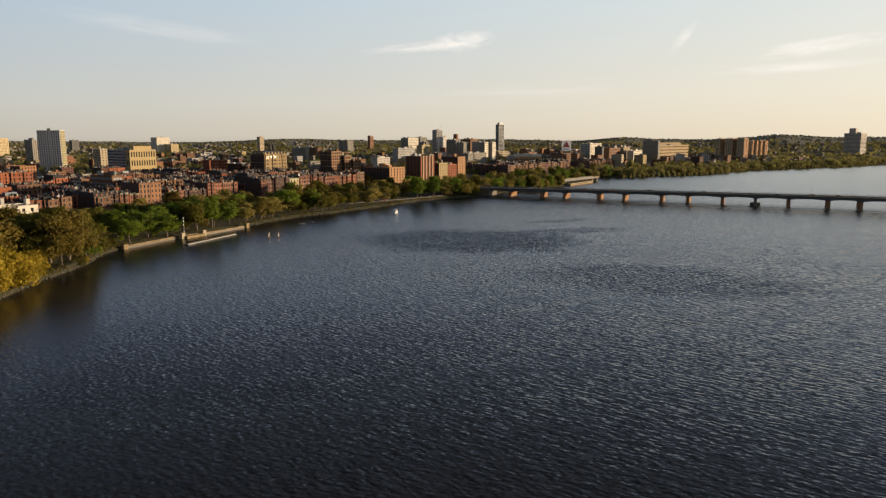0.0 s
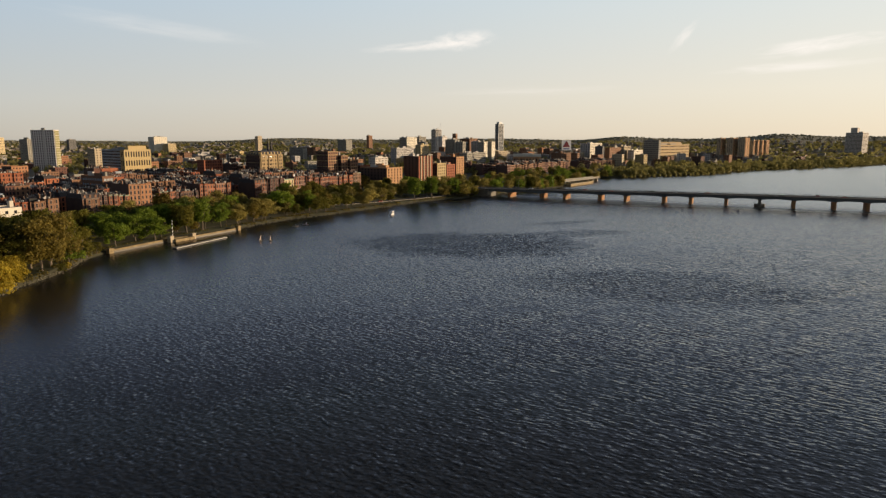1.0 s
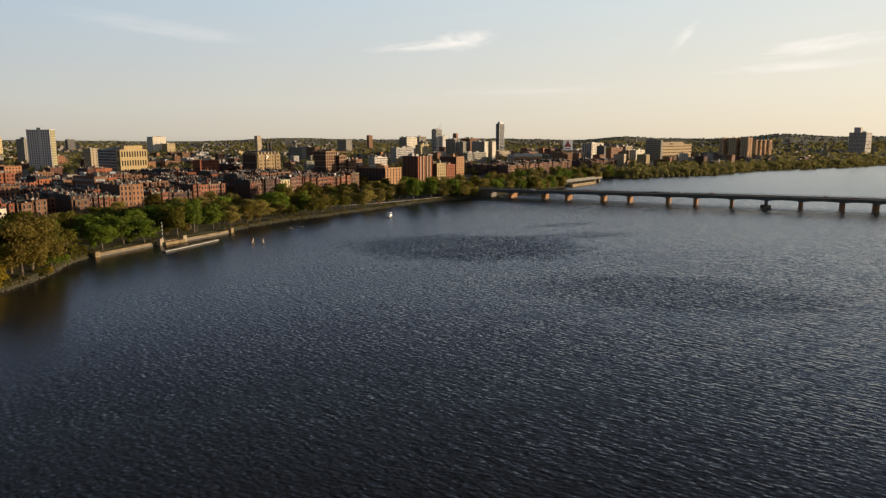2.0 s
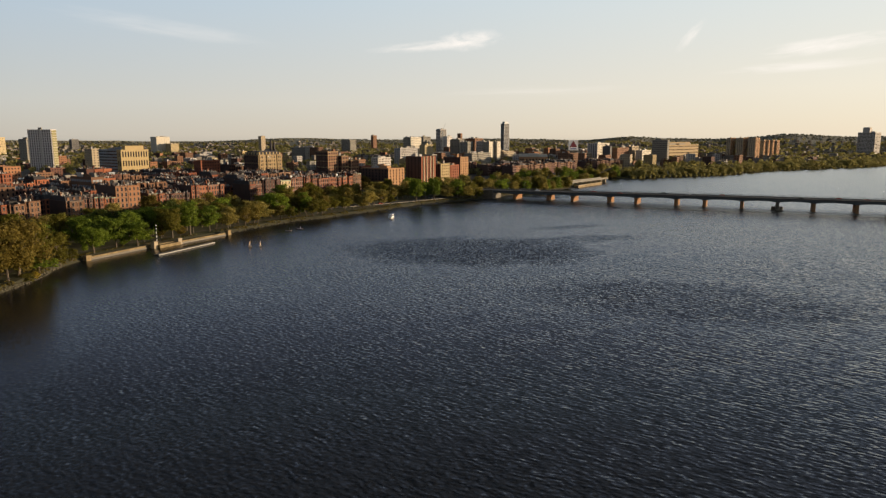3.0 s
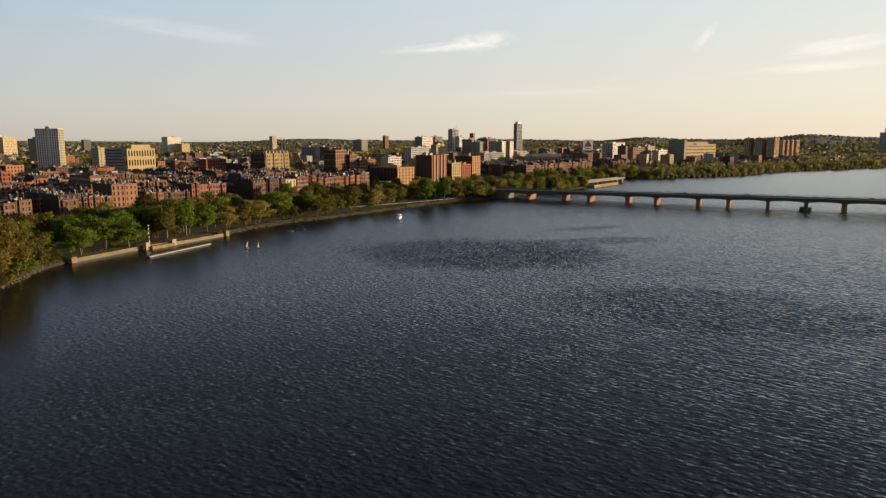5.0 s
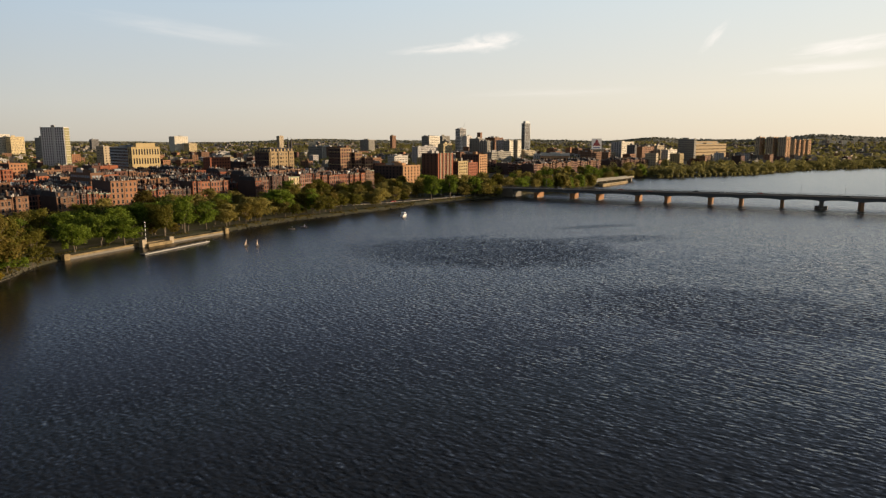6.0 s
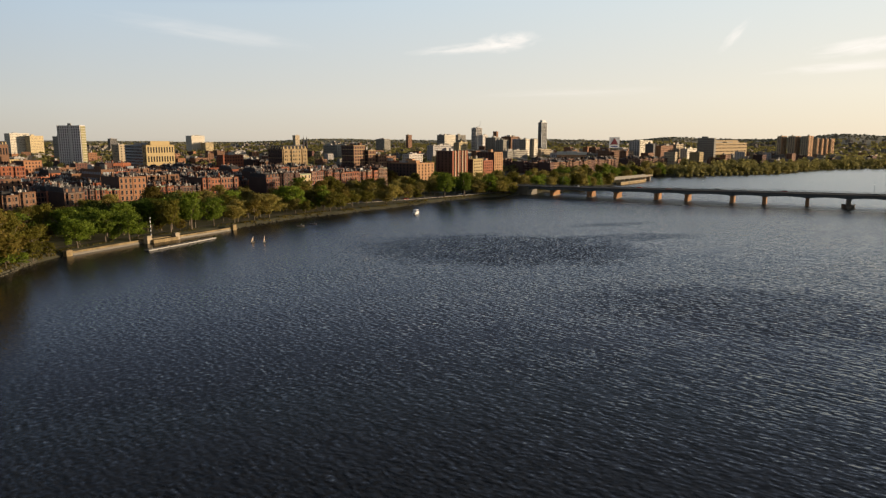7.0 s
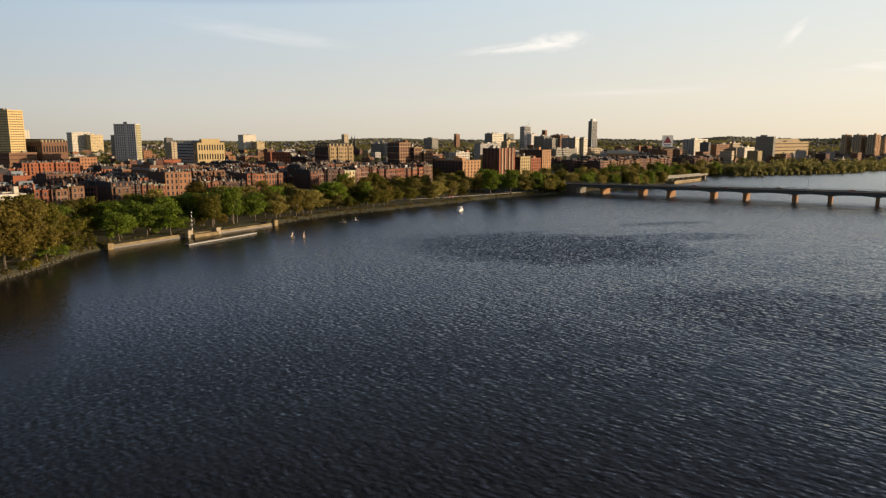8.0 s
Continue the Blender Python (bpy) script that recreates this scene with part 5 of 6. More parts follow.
def grove(y0, y1, d0, d1, n, leaves, shapes, s0, s1, gap=6.5, group="riverside trees", spot="on the grassy river bank", z=LAND):
    seg = [(p, (q - p)) for p, q in zip(LINE, BACK) if y0 <= p.y <= y1]
    made = 0
    for _ in range(n * 12):
        if made >= n:
            break
        p, d = rg.choice(seg)
        q = p + d * rg.uniform(d0, d1) + Vector((rg.uniform(-4, 4), rg.uniform(-4, 4)))
        if any((q - o).length < gap for o in placed_trees):
            continue
        if any((q - o).length < 10.5 for o in ROAD):
            continue
        placed_trees.append(q)
        made += 1
        tree(q.x, q.y, rg.choice(shapes), rg.choice(leaves), rg.uniform(s0, s1), rg.uniform(0, 360), z, group, spot)


def lone(x, y, shape, leaf, size, turn=0):
    placed_trees.append(Vector((x, y)))
    tree(x, y, shape, leaf, size, turn)


P, Y, O, B, G, K = "leaf_pale", "leaf_yellow", "leaf_olive", "leaf_brown", "leaf_green", "leaf_dark"
lone(-38, -478, 6, Y, 1.3, 20), lone(-29, -500, 6, Y, 1.25, 80), lone(-46, -492, 6, Y, 1.4, 200), lone(-52, -470, 6, Y, 1.15, 130), lone(-20, -520, 6, Y, 1.3, 10), lone(-42, -484, 6, Y, 1.2, 310), lone(-34, -489, 6, Y, 1.15, 170), lone(-56, -478, 6, Y, 1.3, 220)
lone(-51, -463, 6, Y, 1.05, 260), lone(-60, -455, 6, Y, 0.95, 300), lone(-64, -468, 6, Y, 1.1, 45), lone(-60, -441, 3, B, 1.35, 40), lone(-74, -428, 3, O, 1.3, 150), lone(-70, -460, 1, B, 1.45, 10), lone(-90, -410, 3, B, 1.25, 300), lone(-86, -402, 4, O, 1.2, 60)
lone(-66, -424, 5, G, 1.1, 90), lone(-52, -435, 5, Y, 0.5, 0), lone(-47, -441, 5, O, 0.45, 70)
lone(-71, -411, 5, O, 0.8, 10), lone(-77, -401, 5, O, 0.7, 50), lone(-66, -418, 5, G, 0.6, 50)
lone(-93, -377, 2, G, 1.15, 0), lone(-92, -365, 0, G, 1.05, 70), lone(-96, -357, 2, G, 1.15, 140), lone(-90, -349, 5, G, 0.9, 220)
grove(-560, -402, 5, 34, 34, (O, B, O, O), (0, 1, 3), 1.2, 1.55, 5.2)
grove(-560, -402, 36, 72, 24, (O, B, O), (1, 3), 1.4, 1.75)
grove(-400, -296, 6, 30, 22, (G, G, O, G), (0, 1, 2), 0.95, 1.45, 5.2)
grove(-400, -296, 34, 64, 30, (K, O, P, O, G), (0, 1, 2), 1.0, 1.32, 5.5)
grove(-400, -200, 8, 60, 26, (O, P, G, B), (5,), 0.45, 0.8, 3.5)
grove(-292, -190, 5, 26, 32, (O, P, B, B, O, G), (0, 2, 4, 5), 0.8, 1.45, 5.0)
grove(-296, -190, 32, 62, 24, (O, G, P, B, P), (0, 1, 2), 1.0, 1.3)
grove(-190, -90, 14, 24, 12, (O, P, P), (2, 4, 5), 0.9, 1.2)
grove(-190, -60, 34, 72, 32, (P, O, P, B, O), (0, 1, 2), 0.95, 1.25)
grove(-85, -22, 5, 40, 18, (P, O, P, G), (0, 1, 2), 1.1, 1.4)
grove(14, 340, 5, 40, 50, (P, G, P, O, G), (0, 1, 2), 0.75, 1.08, 5.5)
grove(14, 345, 2, 9, 26, (P, G, P, O), (5, 6), 0.8, 1.15, 5)
grove(14, 340, 50, 110, 36, (P, G, P, O), (0, 1, 2), 0.75, 1.05, 6)
# trees about the bridge's end
for x, y, shape, leaf, size, turn in ((-44, -19, 0, P, 1.1, 30), (-58, -17, 2, O, 1.2, 95), (-70, -21, 1, G, 1.0, 160), (-38, 20, 2, P, 1.2, 210), (-50, 27, 0, O, 1.25, 280), (-63, 20, 1, P, 1.2, 340),
                                    (-76, 30, 0, G, 1.2, 55), (-30, 33, 2, G, 1.1, 120), (-88, 18, 2, P, 1.25, 190), (-57, 40, 1, P, 1.2, 250), (-98, 26, 0, O, 1.2, 15), (-36, -25, 1, O, 0.95, 70), (-33, -15.5, 2, P, 0.85, 10), (-42, -32, 0, O, 1.0, 200), (-30.5, -20, 5, O, 0.8, 140), (22, 279, 0, P, 0.9, 20), (15, 284, 2, P, 1.0, 100), (9, 147, 1, P, 0.95, 300)):
    lone(x, y, shape, leaf, size, turn)
# street trees between the terraces
for x, lo, hi, n in ((-198, -390, 10, 26), (-34, -450, 0, 9), (-106, -420, 0, 9)):
    for i in range(n):
        p = BAY @ Vector((x + rg.uniform(-8, 8) * (1 if x == -198 else 0.3), rg.uniform(lo, hi), 0))
        tree(p.x, p.y, rg.choice((0, 2, 4)), rg.choice((O, K, B)), rg.uniform(0.9, 1.3), rg.uniform(0, 360), LAND, "street trees", "between the brick terraces")

# trees beyond the bridge and in the streets
me = bpy.data.meshes.new("distant_trees")
verts, faces, slots = [], [], []
for x, y, shape, leaf, size, turn in FAR_TREES:
    if 150 < y < 275 and abs(x - 4 - (y - 168) * 0.205) < 15:      # kept clear for the ramp
        continue
    hh, rad, trunk, crowns = SHAPES[shape + 7]
    m = pose(x, y, LAND, 0, 0, turn) @ Matrix.Diagonal((size, size, size * (0.8 + 0.3 * ((turn * 0.37) % 1)), 1))
    for source, slot in ((crowns[leaf], LEAVES.index(leaf)), (trunk, len(LEAVES))):
        base = len(verts)
        verts += [m @ v.co for v in source.vertices]
        for f in source.polygons:
            faces.append([i + base for i in f.vertices])
            slots.append(slot)
me.from_pydata(verts, [], faces)
for leaf in LEAVES:
    me.materials.append(M[leaf])
me.materials.append(M["bark"])
me.polygons.foreach_set("material_index", slots)
tagged(new("distant_trees", me), "spring trees along the bank beyond the bridge and between the terraces", "trees", kind="stuff")

# woods, bank trees and street trees too far to count
verts, faces = [], []
far_spots = []
far_line = [(p, q - p) for p, q in zip(LINE, BACK) if p.y > 352]
for i in range(620):
    p, d = rg.choice(far_line)
    q = p + d * rg.uniform(1.5, 56)
    h = rg.uniform(3.4, 7.0)
    far_spots.append((q.x, q.y, h * 0.86, 95))
    far_spots.append((q.x + rg.gauss(0, h * 0.6), q.y + rg.gauss(0, h * 0.6), h * rg.uniform(0.4, 0.65), 50))
for i in range(900):
    p, d = rg.choice(far_line)
    q = p + d * rg.uniform(-0.9, 2.6)
    far_spots.append((q.x, q.y, rg.uniform(1.4, 2.9), 25))
for i in range(9000):
    az, r = rg.uniform(68, 155), 900 + 2350 * rg.random() ** 0.65
    x, y = 215 + r * math.cos(radians(az)), -620 + r * math.sin(radians(az))
    if x > shore_x(y) - 70 or noise.noise(Vector((x * 0.004, y * 0.004, 1))) < -0.12 or in_terraces(x, y):
        continue
    far_spots.append((x, y, rg.uniform(3.5, 6.5), 30 if r < 1600 else 12))
for x, y, s, count in far_spots:
    for k in range(count):
        d = Vector((rg.gauss(0, 1), rg.gauss(0, 1), rg.gauss(0, 1))).normalized()
        c = Vector((x, y, hill_z(x, y) + s * (0.1 if count == 25 else 1.2))) + Vector((d.x, d.y, d.z * 0.95)) * s * rg.uniform(0.65, 1.1)
        q = (d + Vector((rg.gauss(0, 0.4), rg.gauss(0, 0.4), 0.3))).to_track_quat("Z", "Y")
        b = len(verts)
        for j in range(4):
            a, w = j * 1.5708, s * rg.uniform(1.6, 2.6) / count ** 0.5
            verts.append(c + q @ Vector((w * math.cos(a), w * math.sin(a), rg.uniform(-0.2, 0.2))))
        faces.append((b, b + 1, b + 2, b + 3))
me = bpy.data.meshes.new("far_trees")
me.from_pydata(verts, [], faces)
# leaf colour here includes the haze of distance
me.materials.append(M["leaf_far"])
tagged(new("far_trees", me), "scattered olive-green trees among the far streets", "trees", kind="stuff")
# crowns along the wooded ridges
verts, faces = [], []
for i in range(3400):
    az, r = rg.uniform(62, 160), rg.uniform(3300, 4050)
    x, y, s = 215 + r * math.cos(radians(az)), -620 + r * math.sin(radians(az)), rg.uniform(3.5, 6)
    for k in range(7):
        d = Vector((rg.gauss(0, 1), rg.gauss(0, 1), abs(rg.gauss(0, 1)))).normalized()
        c, b = Vector((x, y, hill_z(x, y))) + d * s * rg.uniform(0.4, 1.0), len(verts)
        q = d.to_track_quat("Z", "Y")
        for j in range(4):
            verts.append(c + q @ Vector((s * 0.8 * math.cos(j * 1.5708 + i), s * 0.8 * math.sin(j * 1.5708 + i), rg.uniform(-0.5, 0.5))))
        faces.append((b, b + 1, b + 2, b + 3))
me = bpy.data.meshes.new("ridge_woods")
me.from_pydata(verts, [], faces)
# same haze-lightened colour as the hills below
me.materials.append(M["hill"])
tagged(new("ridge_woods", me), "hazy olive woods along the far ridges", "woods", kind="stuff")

# ---- stone landing and pontoon ----
landing = thing("stone_landing", pose(-81, -345, 0), "pale dressed stone river wall with pylons and landing", "river wall")


def wall_run(name, x0, y0, x1, y1, z0, z1, thick, courses=3):
    """A straight run of wall with a coping and slightly stepped courses."""
    a, b = Vector((x0, y0)), Vector((x1, y1))
    t = (b - a).normalized()
    n = Vector((t.y, -t.x))
    bm = bmesh.new()
    h = (z1 - 0.35 - z0) / courses
    for k in range(courses):
        g = 0.06 * (courses - k)
        pts = [a + n * g, b + n * g, b - n * thick, a - n * thick]
        prism(bm, [(p.x, p.y) for p in pts], z0 + h * k, z0 + h * (k + 1), True)
    pts = [a + n * 0.25, b + n * 0.25, b - n * (thick + 0.15), a - n * (thick + 0.15)]
    cope = bmesh.new()
    prism(cope, [(p.x, p.y) for p in pts], z1 - 0.35, z1, True, True)
    f = part("coping", cope, M["pier_wall"], landing, "pale coping stones")
    f.matrix_parent_inverse = landing.matrix_basis.inverted()
    base = bmesh.new()
    pts = [a + n * 0.4, b + n * 0.4, b - n * 0.1, a - n * 0.1]
    prism(base, [(p.x, p.y) for p in pts], -0.6, 0.85, True)
    f = part("footing", base, M["wet_granite"], landing, "dark wet stone at the waterline")
    f.matrix_parent_inverse = landing.matrix_basis.inverted()
    o = part(name, bm, M["pier_wall"], landing)
    o.matrix_parent_inverse = landing.matrix_basis.inverted()
    return o


def ledge(x0, x1, y0, y1, z0, z1, mat, label):
    bm = bmesh.new()
    box(bm, x0, x1, y0, y1, z0, z1)
    o = part("ledge", bm, M[mat], landing, label)
    o.matrix_parent_inverse = landing.matrix_basis.inverted()


wall_run("wall", -80.3, -391, -83.2, -352.5, -0.5, 1.75, 0.9)
wall_run("wall", -79.6, -334.5, -79.8, -298.5, -0.5, 1.6, 0.9)
ledge(-88, -77.5, -350, -336, -0.6, 1.55, "pier_wall", "open stone landing platform")
ledge(-90, -80.5, -352, -336, -0.6, 1.9, "pier_wall", "upper step of the landing")
for x, y, top in ((-80.3, -391, 2.6), (-80.5, -351, 3.6), (-79.5, -335.5, 3.3), (-79.5, -297.5, 3.0)):
    bm = bmesh.new()
    prism(bm, [(x + a, y + b) for a, b in ((-1.3, -1.3), (1.3, -1.3), (1.3, 1.3), (-1.3, 1.3))], -0.6, top - 0.4, False, False, 0.95)
    prism(bm, [(x + a, y + b) for a, b in ((-1.45, -1.45), (1.45, -1.45), (1.45, 1.45), (-1.45, 1.45))], top - 0.4, top - 0.1, True, True)
    prism(bm, [(x + a, y + b) for a, b in ((-1.2, -1.2), (1.2, -1.2), (1.2, 1.2), (-1.2, 1.2))], top - 0.1, top + 0.15, True, False, 0.6)
    o = part("pylon", bm, M["warm_concrete" if -352 < y < -330 else "pier_wall"], landing, "square stone pylon with cap")
    o.matrix_parent_inverse = landing.matrix_basis.inverted()

pontoon = thing("floating_dock", pose(-63.2, -346, 0, 0, 0, -85), "long low pale timber floating dock on dark floats", "dock")
bm = bmesh.new()
box(bm, -21, 21, -1.6, 1.6, 0.42, 0.62, True)
part("deck", bm, M["timber"], pontoon)
bm = bmesh.new()
box(bm, -21.1, 21.1, 1.58, 1.72, 0.2, 0.74, True)
part("fender_board", bm, M["white_roof"], pontoon, "pale fender board along the river side")
for i in range(7):
    bm = bmesh.new()
    prism(bm, [(-18.5 + 6.1 * i + a, b) for a, b in ((-2.4, -1.4), (2.4, -1.4), (2.4, 1.4), (-2.4, 1.4))], -0.4, 0.42, False)
    part("float", bm, M["steel"], pontoon, "dark plastic float")
for i in range(5):
    bm = bmesh.new()
    prism(bm, disc(0.14, 8, -19 + 9.5 * i, 1.45), 0.6, 1.15)
    part("bollard", bm, M["white"], pontoon, "small pale bollard")

mast = thing("striped_mast", pose(-82.5, -347.5, 2.0), "slim black and white striped navigation mast on the landing", "mast")
for i in range(9):
    bm = bmesh.new()
    prism(bm, disc(0.2, 8), i * 1.05, (i + 1) * 1.05, i == 8)
    part("band", bm, M["white_sign" if i % 2 else "steel"], mast, "white band" if i % 2 else "black band")
bm = bmesh.new()
prism(bm, disc(0.4, 8), 9.45, 9.95, True, True, 0.6)
part("lamp_head", bm, M["white_sign"], mast)

# ---- boats ----


def hull(bm, length, beam, z0, z1):
    """A boat's hull in five sections with a raking bow."""
    secs = ((-0.5, 0.8, 0.0), (-0.2, 1.0, 0.0), (0.15, 0.95, 0.02), (0.38, 0.55, 0.12), (0.5, 0.04, 0.25))
    rings = []
    for f, w, lift in secs:
        hb = beam / 2 * w
        rings.append([bm.verts.new((f * length, y, z)) for y, z in ((-hb, z1 + lift), (-hb * 0.75, z0 + 0.3), (0, z0), (hb * 0.75, z0 + 0.3), (hb, z1 + lift))])
    for r, s in zip(rings, rings[1:]):
        for i in range(4):
            bm.faces.new((r[i], s[i], s[i + 1], r[i + 1]))
        bm.faces.new((r[4], s[4], s[0], r[0]))
    bm.faces.new(rings[0])
    bmesh.ops.recalc_face_normals(bm, faces=bm.faces)


launch = thing("motor_launch", pose(-33, -181, 0, 0, 0, 100), "small white motor launch with cabin lit by the sun", "boat")
bm = bmesh.new()
hull(bm, 8.5, 2.8, -0.35, 1.1)
part("hull", bm, M["white_sign"], launch)
bm = bmesh.new()
prism(bm, [(-2.4, -1.05), (1.4, -1.05), (1.4, 1.05), (-2.4, 1.05)], 1.0, 2.7, True, False, 0.9)
cabin = part("cabin", bm, M["white_sign"], launch, "white cabin")
bm = bmesh.new()
box(bm, -2.6, 1.6, -1.2, 1.2, 2.7, 2.85, True)
part("canopy", bm, M["white_sign"], launch, "cream canopy")
for y in (-1.02, 1.02):
    bm = bmesh.new()
    box(bm, -1.8, 0.9, y - 0.06, y + 0.06, 1.75, 2.35, True)
    part("side_window", bm, M["glass"], cabin, "dark cabin window")


def dinghy(x, y, turn, sail, label):
    d = thing("sailing_dinghy", pose(x, y, 0, 0, 0, turn) @ Matrix.Scale(0.95, 4), label, "boat", "small boats off the bank")
    bm = bmesh.new()
    hull(bm, 4.4, 1.5, -0.15, 0.5)
    part("hull", bm, M["timber"], d)
    bm = bmesh.new()
    tube(bm, (0.5, 0, 0.3), (0.5, 0, 3.6 if sail else 2.2), 0.05, 0.03)
    part("mast", bm, M["metal"], d)
    if sail:
        bm = bmesh.new()
        v = [bm.verts.new(c) for c in ((0.45, 0.03, 0.8), (-1.7, 0.35, 0.9), (0.45, 0.03, 3.5), (-0.6, 0.3, 1.9), (0.45, -0.03, 0.8), (-1.7, 0.29, 0.9), (0.45, -0.03, 3.5), (-0.6, 0.24, 1.9))]
        for f in ((0, 2, 3), (0, 3, 1), (4, 7, 6), (4, 5, 7), (0, 1, 5, 4), (1, 3, 7, 5), (3, 2, 6, 7)):
            bm.faces.new([v[i] for i in f])
        part("sail", bm, M["canvas"], d, "tan canvas sail")
    return d


dinghy(-37.5, -326, 110, True, "small sailing dinghy with tan sail near the bank")
dinghy(-33, -323, 130, True, "small sailing dinghy with tan sail beside another")
dinghy(-56.5, -258, 20, False, "small grey open boat moored off the bank")
dinghy(-57.5, -268, 35, False, "small grey open boat moored off the bank")

# ---- cars and lamps ----
PAINT = [material("%s_car_paint" % n, c, 0.25, 0.05, 0.5, 4) for n, c in (("white", (0.7, 0.7, 0.68)), ("black", (0.02, 0.02, 0.022)), ("silver", (0.4, 0.41, 0.42)), ("red", (0.35, 0.03, 0.025)))]
TYRE = material("black_tyre", (0.02, 0.02, 0.02), 0.9, 0.2, 2, 8)


def make_car(paint, word):
    c = thing("car", pose(0, 0, 0), "%s saloon car on the road" % word, "car", "cars")
    bm = bmesh.new()
    side = ((-2.2, 0.35), (2.2, 0.35), (2.25, 0.75), (1.1, 0.92), (-2.1, 0.95), (-2.25, 0.7))
    l, r = [bm.verts.new((x, -0.88, z)) for x, z in side], [bm.verts.new((x, 0.88, z)) for x, z in side]
    bm.faces.new(l), bm.faces.new(r[::-1])
    for i in range(6):
        j = (i + 1) % 6
        bm.faces.new((l[j], l[i], r[i], r[j]))
    part("body", bm, paint, c)
    bm = bmesh.new()
    prism(bm, [(-1.6, -0.82), (1.0, -0.82), (1.0, 0.82), (-1.6, 0.82)], 0.9, 1.42, True, False, 0.75)
    part("cabin", bm, M["glass"], c, "dark glazed cabin")
    for x in (-1.4, 1.4):
        for y in (-0.8, 0.8):
            bm = bmesh.new()
            tube(bm, (x, y - 0.1, 0.33), (x, y + 0.1, 0.33), 0.33, 0.33, 10)
            part("wheel", bm, TYRE, c)
    return c


cars = [make_car(p, w) for p, w in zip(PAINT, ("white", "black", "silver", "red"))]
rg = random.Random(4)
first = list(cars)
spots = []
for i in range(6, len(ROAD) - 30, 1):
    for side in (-3.2, 3.6):
        if rg.random() < 0.26:
            t = (ROAD[i + 1] - ROAD[i]).normalized()
            p = ROAD[i] + Vector((-t.y, t.x)) * side + t * rg.uniform(0, 8)
            spots.append(pose(p.x, p.y, LAND + 0.1, 0, 0, math.degrees(math.atan2(t.y, t.x)) + (180 if side > 0 else 0)))
for x, lane in ((20, -2), (71, 2), (96, -5.5), (131, 5), (152, -2), (178, 2), (236, -5.5), (262, 2), (281, -2), (330, 5)):
    spots.append(pose(x, lane, deck_z(x) - 0.16, 0, 0, 0 if lane < 0 else 180))
for k, m in enumerate(spots):
    if first:
        first.pop(0).matrix_basis = m
    else:
        copy_thing(cars[rg.randrange(4)], m)


def make_lamp(height):
    p = thing("street_lamp", pose(0, 0, 0), "slim dark steel street lamp with one arm", "street lamp", "street lamps")
    bm = bmesh.new()
    tube(bm, (0, 0, 0), (0, 0, height), 0.11, 0.07, 6)
    part("pole", bm, M["rail"], p)
    bm = bmesh.new()
    tube(bm, (0, 0, height - 0.1), (1.6, 0, height + 0.25), 0.05, 0.04, 5)
    part("arm", bm, M["rail"], p)
    bm = bmesh.new()
    box(bm, 1.4, 2.1, -0.15, 0.15, height + 0.2, height + 0.36, True)
    part("lamp_head", bm, M["metal"], p)
    return p


lamp = make_lamp(7.5)
lamp.matrix_basis = pose(10, -9.9, deck_z(10), 0, 0, 90)
for k, x in enumerate(range(38, 640, 28)):
    copy_thing(lamp, pose(x, -9.9 if k % 2 else 9.9, deck_z(x), 0, 0, 90 if k % 2 else -90))
for i in range(4, len(ROAD) - 26, 2):
    t = (ROAD[i + 1] - ROAD[i]).normalized()
    p = ROAD[i] + Vector((-t.y, t.x)) * -8.8
    copy_thing(lamp, pose(p.x, p.y, LAND, 0, 0, math.degrees(math.atan2(t.y, t.x)) + 90))

# guard rail between the parkway and the park
barrier = thing("guard_rail", pose(0, 0, 0), "low pale guard rail beside the parkway", "guard rail")
line = inland([p for p in ROAD if -420 < p.y < 10], -8.3)
bm = bmesh.new()
rr = [[bm.verts.new((p.x + dx, p.y, LAND + z)) for dx, z in ((-0.12, 0.45), (0.12, 0.45), (0.12, 0.85), (-0.12, 0.85))] for p in line]
for r, s in zip(rr, rr[1:]):
    for i in range(4):
        j = (i + 1) % 4
        bm.faces.new((r[i], r[j], s[j], s[i]))
part("rail", bm, M["mid_concrete"], barrier)
bm = bmesh.new()
box(bm, -0.1, 0.1, -0.1, 0.1, 0, 0.5)
stake = mesh_of("post", bm, M["timber"])
for p in line[::1]:
    o = part("post", stake, None, barrier)
    o.location = (p.x, p.y, LAND)

# ---- stones along the waterline ----
stones = thing("rock_bank", pose(-60, -440, 0), "uneven grey-brown boulders along the waterline", "stones")
rg = random.Random(12)


def boulder(seed):
    r = random.Random(seed)
    bm = bmesh.new()
    bmesh.ops.create_icosphere(bm, subdivisions=1, radius=0.5)
    for v in bm.verts:
        v.co *= r.uniform(0.75, 1.2)
        v.co.z *= 0.7
    return bm


rocks = [mesh_of("boulder", boulder(i), M["rock"]) for i in range(5)]
near_line = [p for p in edge if -500 < p.y < -395]
for p, q in zip(near_line, near_line[1:]):
    n = int((q - p).length / 1.1)
    for k in range(n):
        for row in range(2):
            w = p.lerp(q, (k + rg.random()) / n)
            t = (q - p).normalized()
            w = w + Vector((-t.y, t.x)) * (rg.uniform(-0.3, 0.6) + row * 0.9)
            o = part("boulder", rocks[rg.randrange(5)], None, stones)
            s = rg.uniform(0.7, 1.5)
            o.location, o.rotation_euler, o.scale = (w.x + 60, w.y + 440, 0.15 + row * 0.55), (0, 0, rg.uniform(0, 6)), (s, s, s)
verts, faces = [], []
src = boulder(3)
base = [v.co.copy() for v in src.verts]
tri = [[v.index for v in f.verts] for f in src.faces]
src.free()
far_line = [p for p in edge if -395 < p.y < 340]
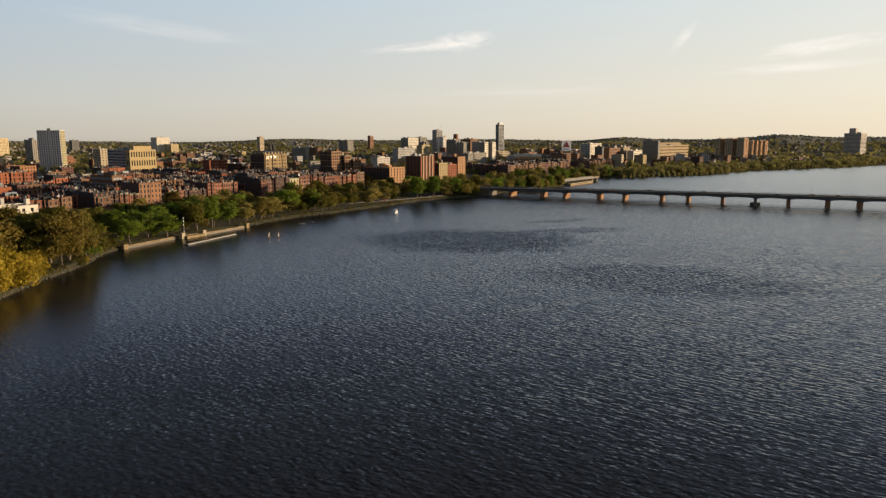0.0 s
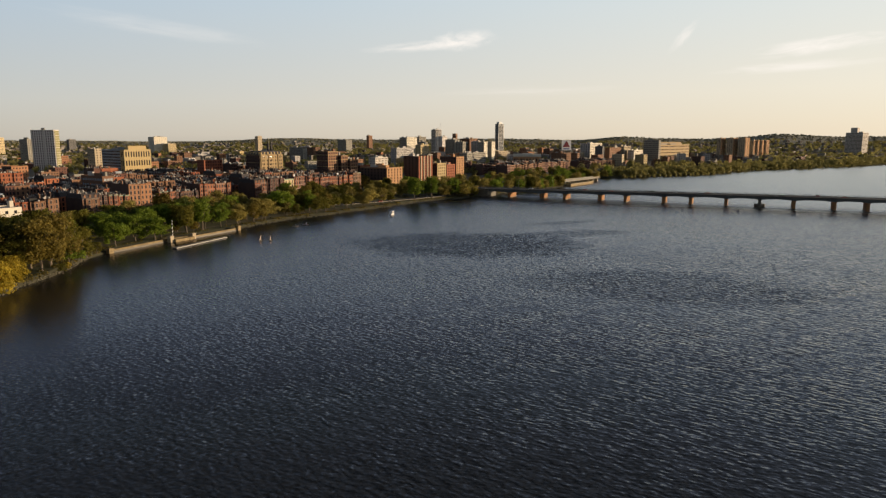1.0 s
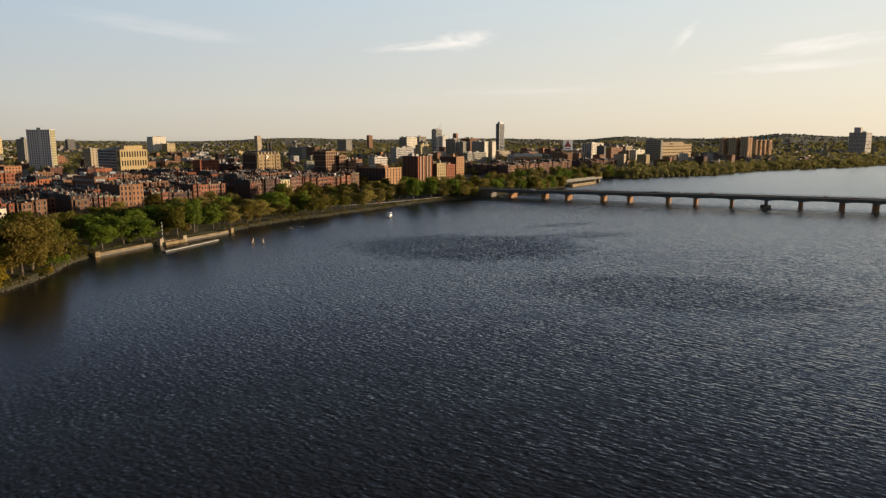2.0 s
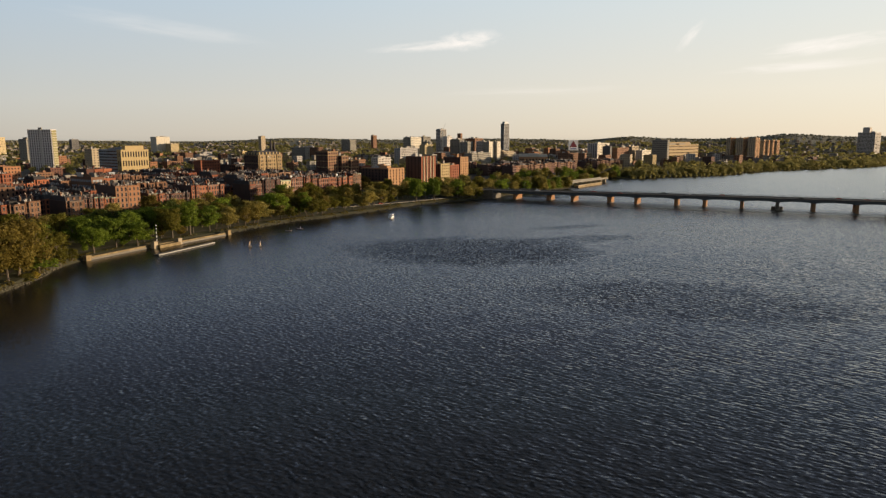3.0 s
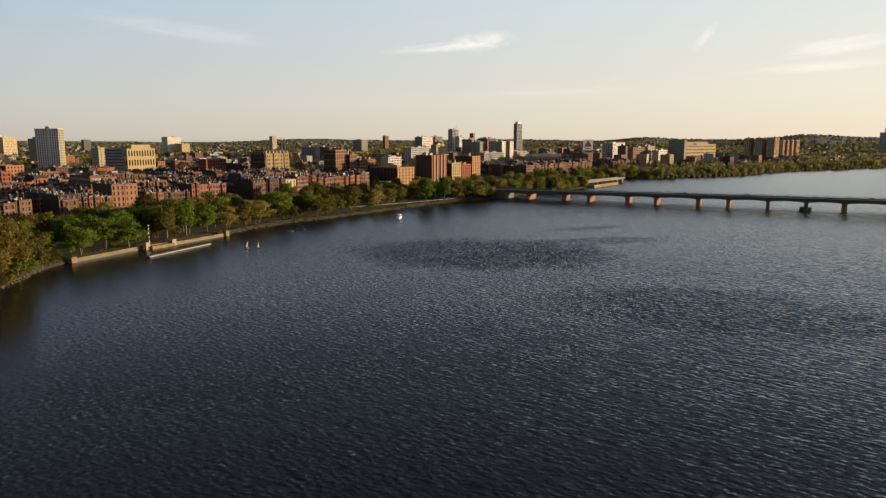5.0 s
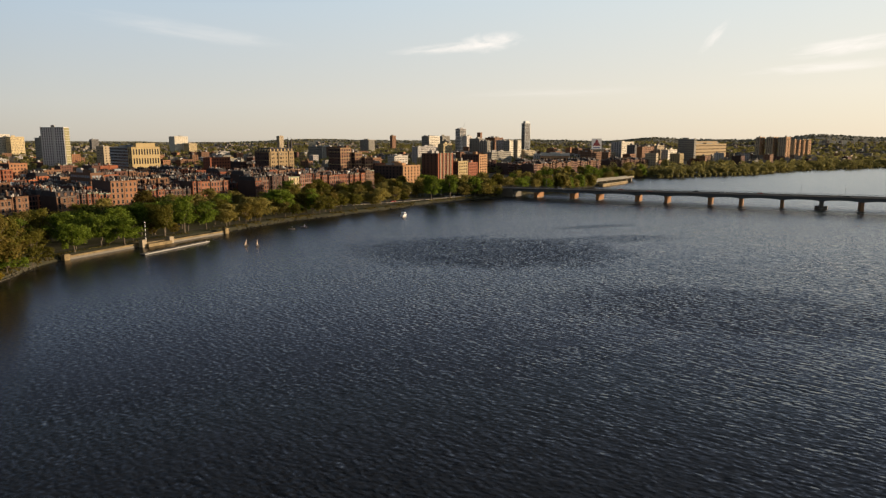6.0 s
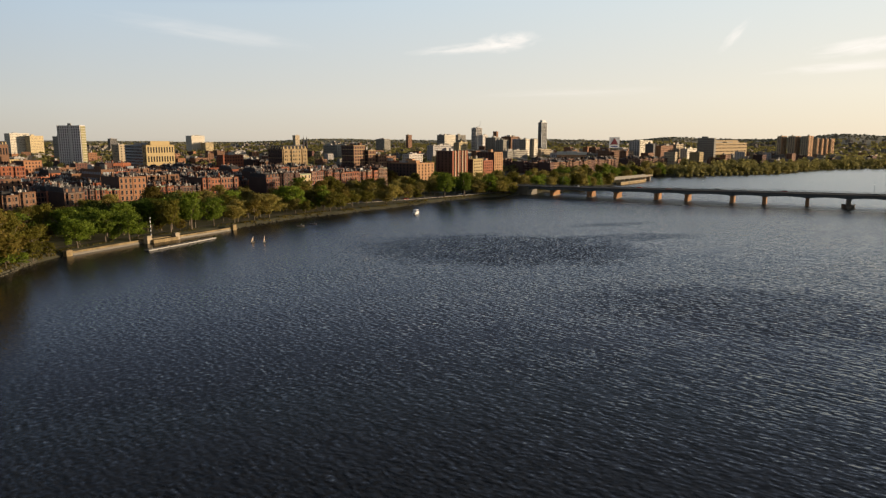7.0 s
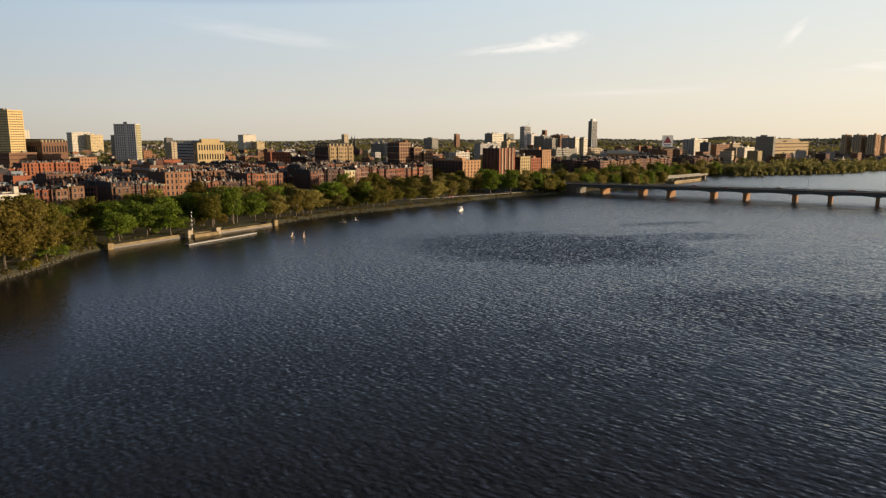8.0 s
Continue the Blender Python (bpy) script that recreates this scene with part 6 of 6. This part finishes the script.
for p, q in zip(far_line, far_line[1:]):
    t = (q - p).normalized()
    for k in range(int((q - p).length / 0.9)):
        w = p.lerp(q, rg.random()) + Vector((-t.y, t.x)) * rg.uniform(-0.4, 1.4)
        s, a, b = rg.uniform(0.6, 1.5), rg.uniform(0, 6), len(verts)
        for c in base:
            verts.append((w.x + s * (c.x * math.cos(a) - c.y * math.sin(a)), w.y + s * (c.x * math.sin(a) + c.y * math.cos(a)), 0.3 + s * c.z + rg.uniform(0, 0.05)))
        faces += [[i + b for i in f] for f in tri]
me = bpy.data.meshes.new("bank_stones")
me.from_pydata(verts, [], faces)
me.materials.append(M["rock"])
tagged(new("bank_stones", me), "line of uneven stones along the farther waterline", "stones", kind="stuff")

# ---- low viaduct by the far bank ----
via = thing("low_viaduct", pose(15, 232, 0, 0, 0, 74), "low concrete parkway viaduct on short piers by the water", "viaduct")
bm = bmesh.new()
box(bm, -34, 34, -5, 5, 4.4, 5.4, True)
part("deck", bm, M["paving"], via)
for y in (-4.8, 4.8):
    bm = bmesh.new()
    box(bm, -34, 34, y - 0.2, y + 0.2, 5.38, 6.2)
    part("parapet", bm, M["warm_concrete"], via, "pale concrete parapet")
for i in range(6):
    bm = bmesh.new()
    prism(bm, [(-30 + 12 * i + a, b) for a, b in ((-0.7, -4), (0.7, -4), (0.7, 4), (-0.7, 4))], -1, 4.42)
    part("pier", bm, M["warm_concrete"], via)

# ---- rough grass and low growth on the bank ----
rg = random.Random(51)
verts, faces = [], []
for p, q in zip(edge, edge[1:]):
    if not -560 < p.y < 345:
        continue
    t = (q - p).normalized()
    for k in range(int((q - p).length * 11)):
        off = rg.uniform(0.8, 6.0) if rg.random() < 0.75 else rg.uniform(6, 16)
        if -393 < p.y < -294 and off < 5:
            continue
        w = p.lerp(q, rg.random()) + Vector((-t.y, t.x)) * off
        if noise.noise(Vector((w.x * 0.12, w.y * 0.12, 5))) < -0.1:
            continue
        s, z = rg.uniform(0.25, 0.8) * (1.0 if off < 6 else 0.6), LAND if off > 2.4 else LAND * off / 2.4
        for n in range(2):
            a, b = rg.uniform(0, 6.3), len(verts)
            d, u = Vector((math.cos(a) * s * 0.6, math.sin(a) * s * 0.6, 0)), Vector((rg.uniform(-0.4, 0.4) * s, rg.uniform(-0.4, 0.4) * s, s))
            c = Vector((w.x, w.y, z - 0.05))
            verts += [c - d, c + d, c + d * 0.7 + u, c - d * 0.6 + u * 0.85]
            faces.append((b, b + 1, b + 2, b + 3))
me = bpy.data.meshes.new("bank_grass")
me.from_pydata(verts, [], faces)
me.materials.append(M["weeds"])
tagged(new("bank_grass", me), "ragged olive grass and weeds along the bank", "grass", kind="stuff")
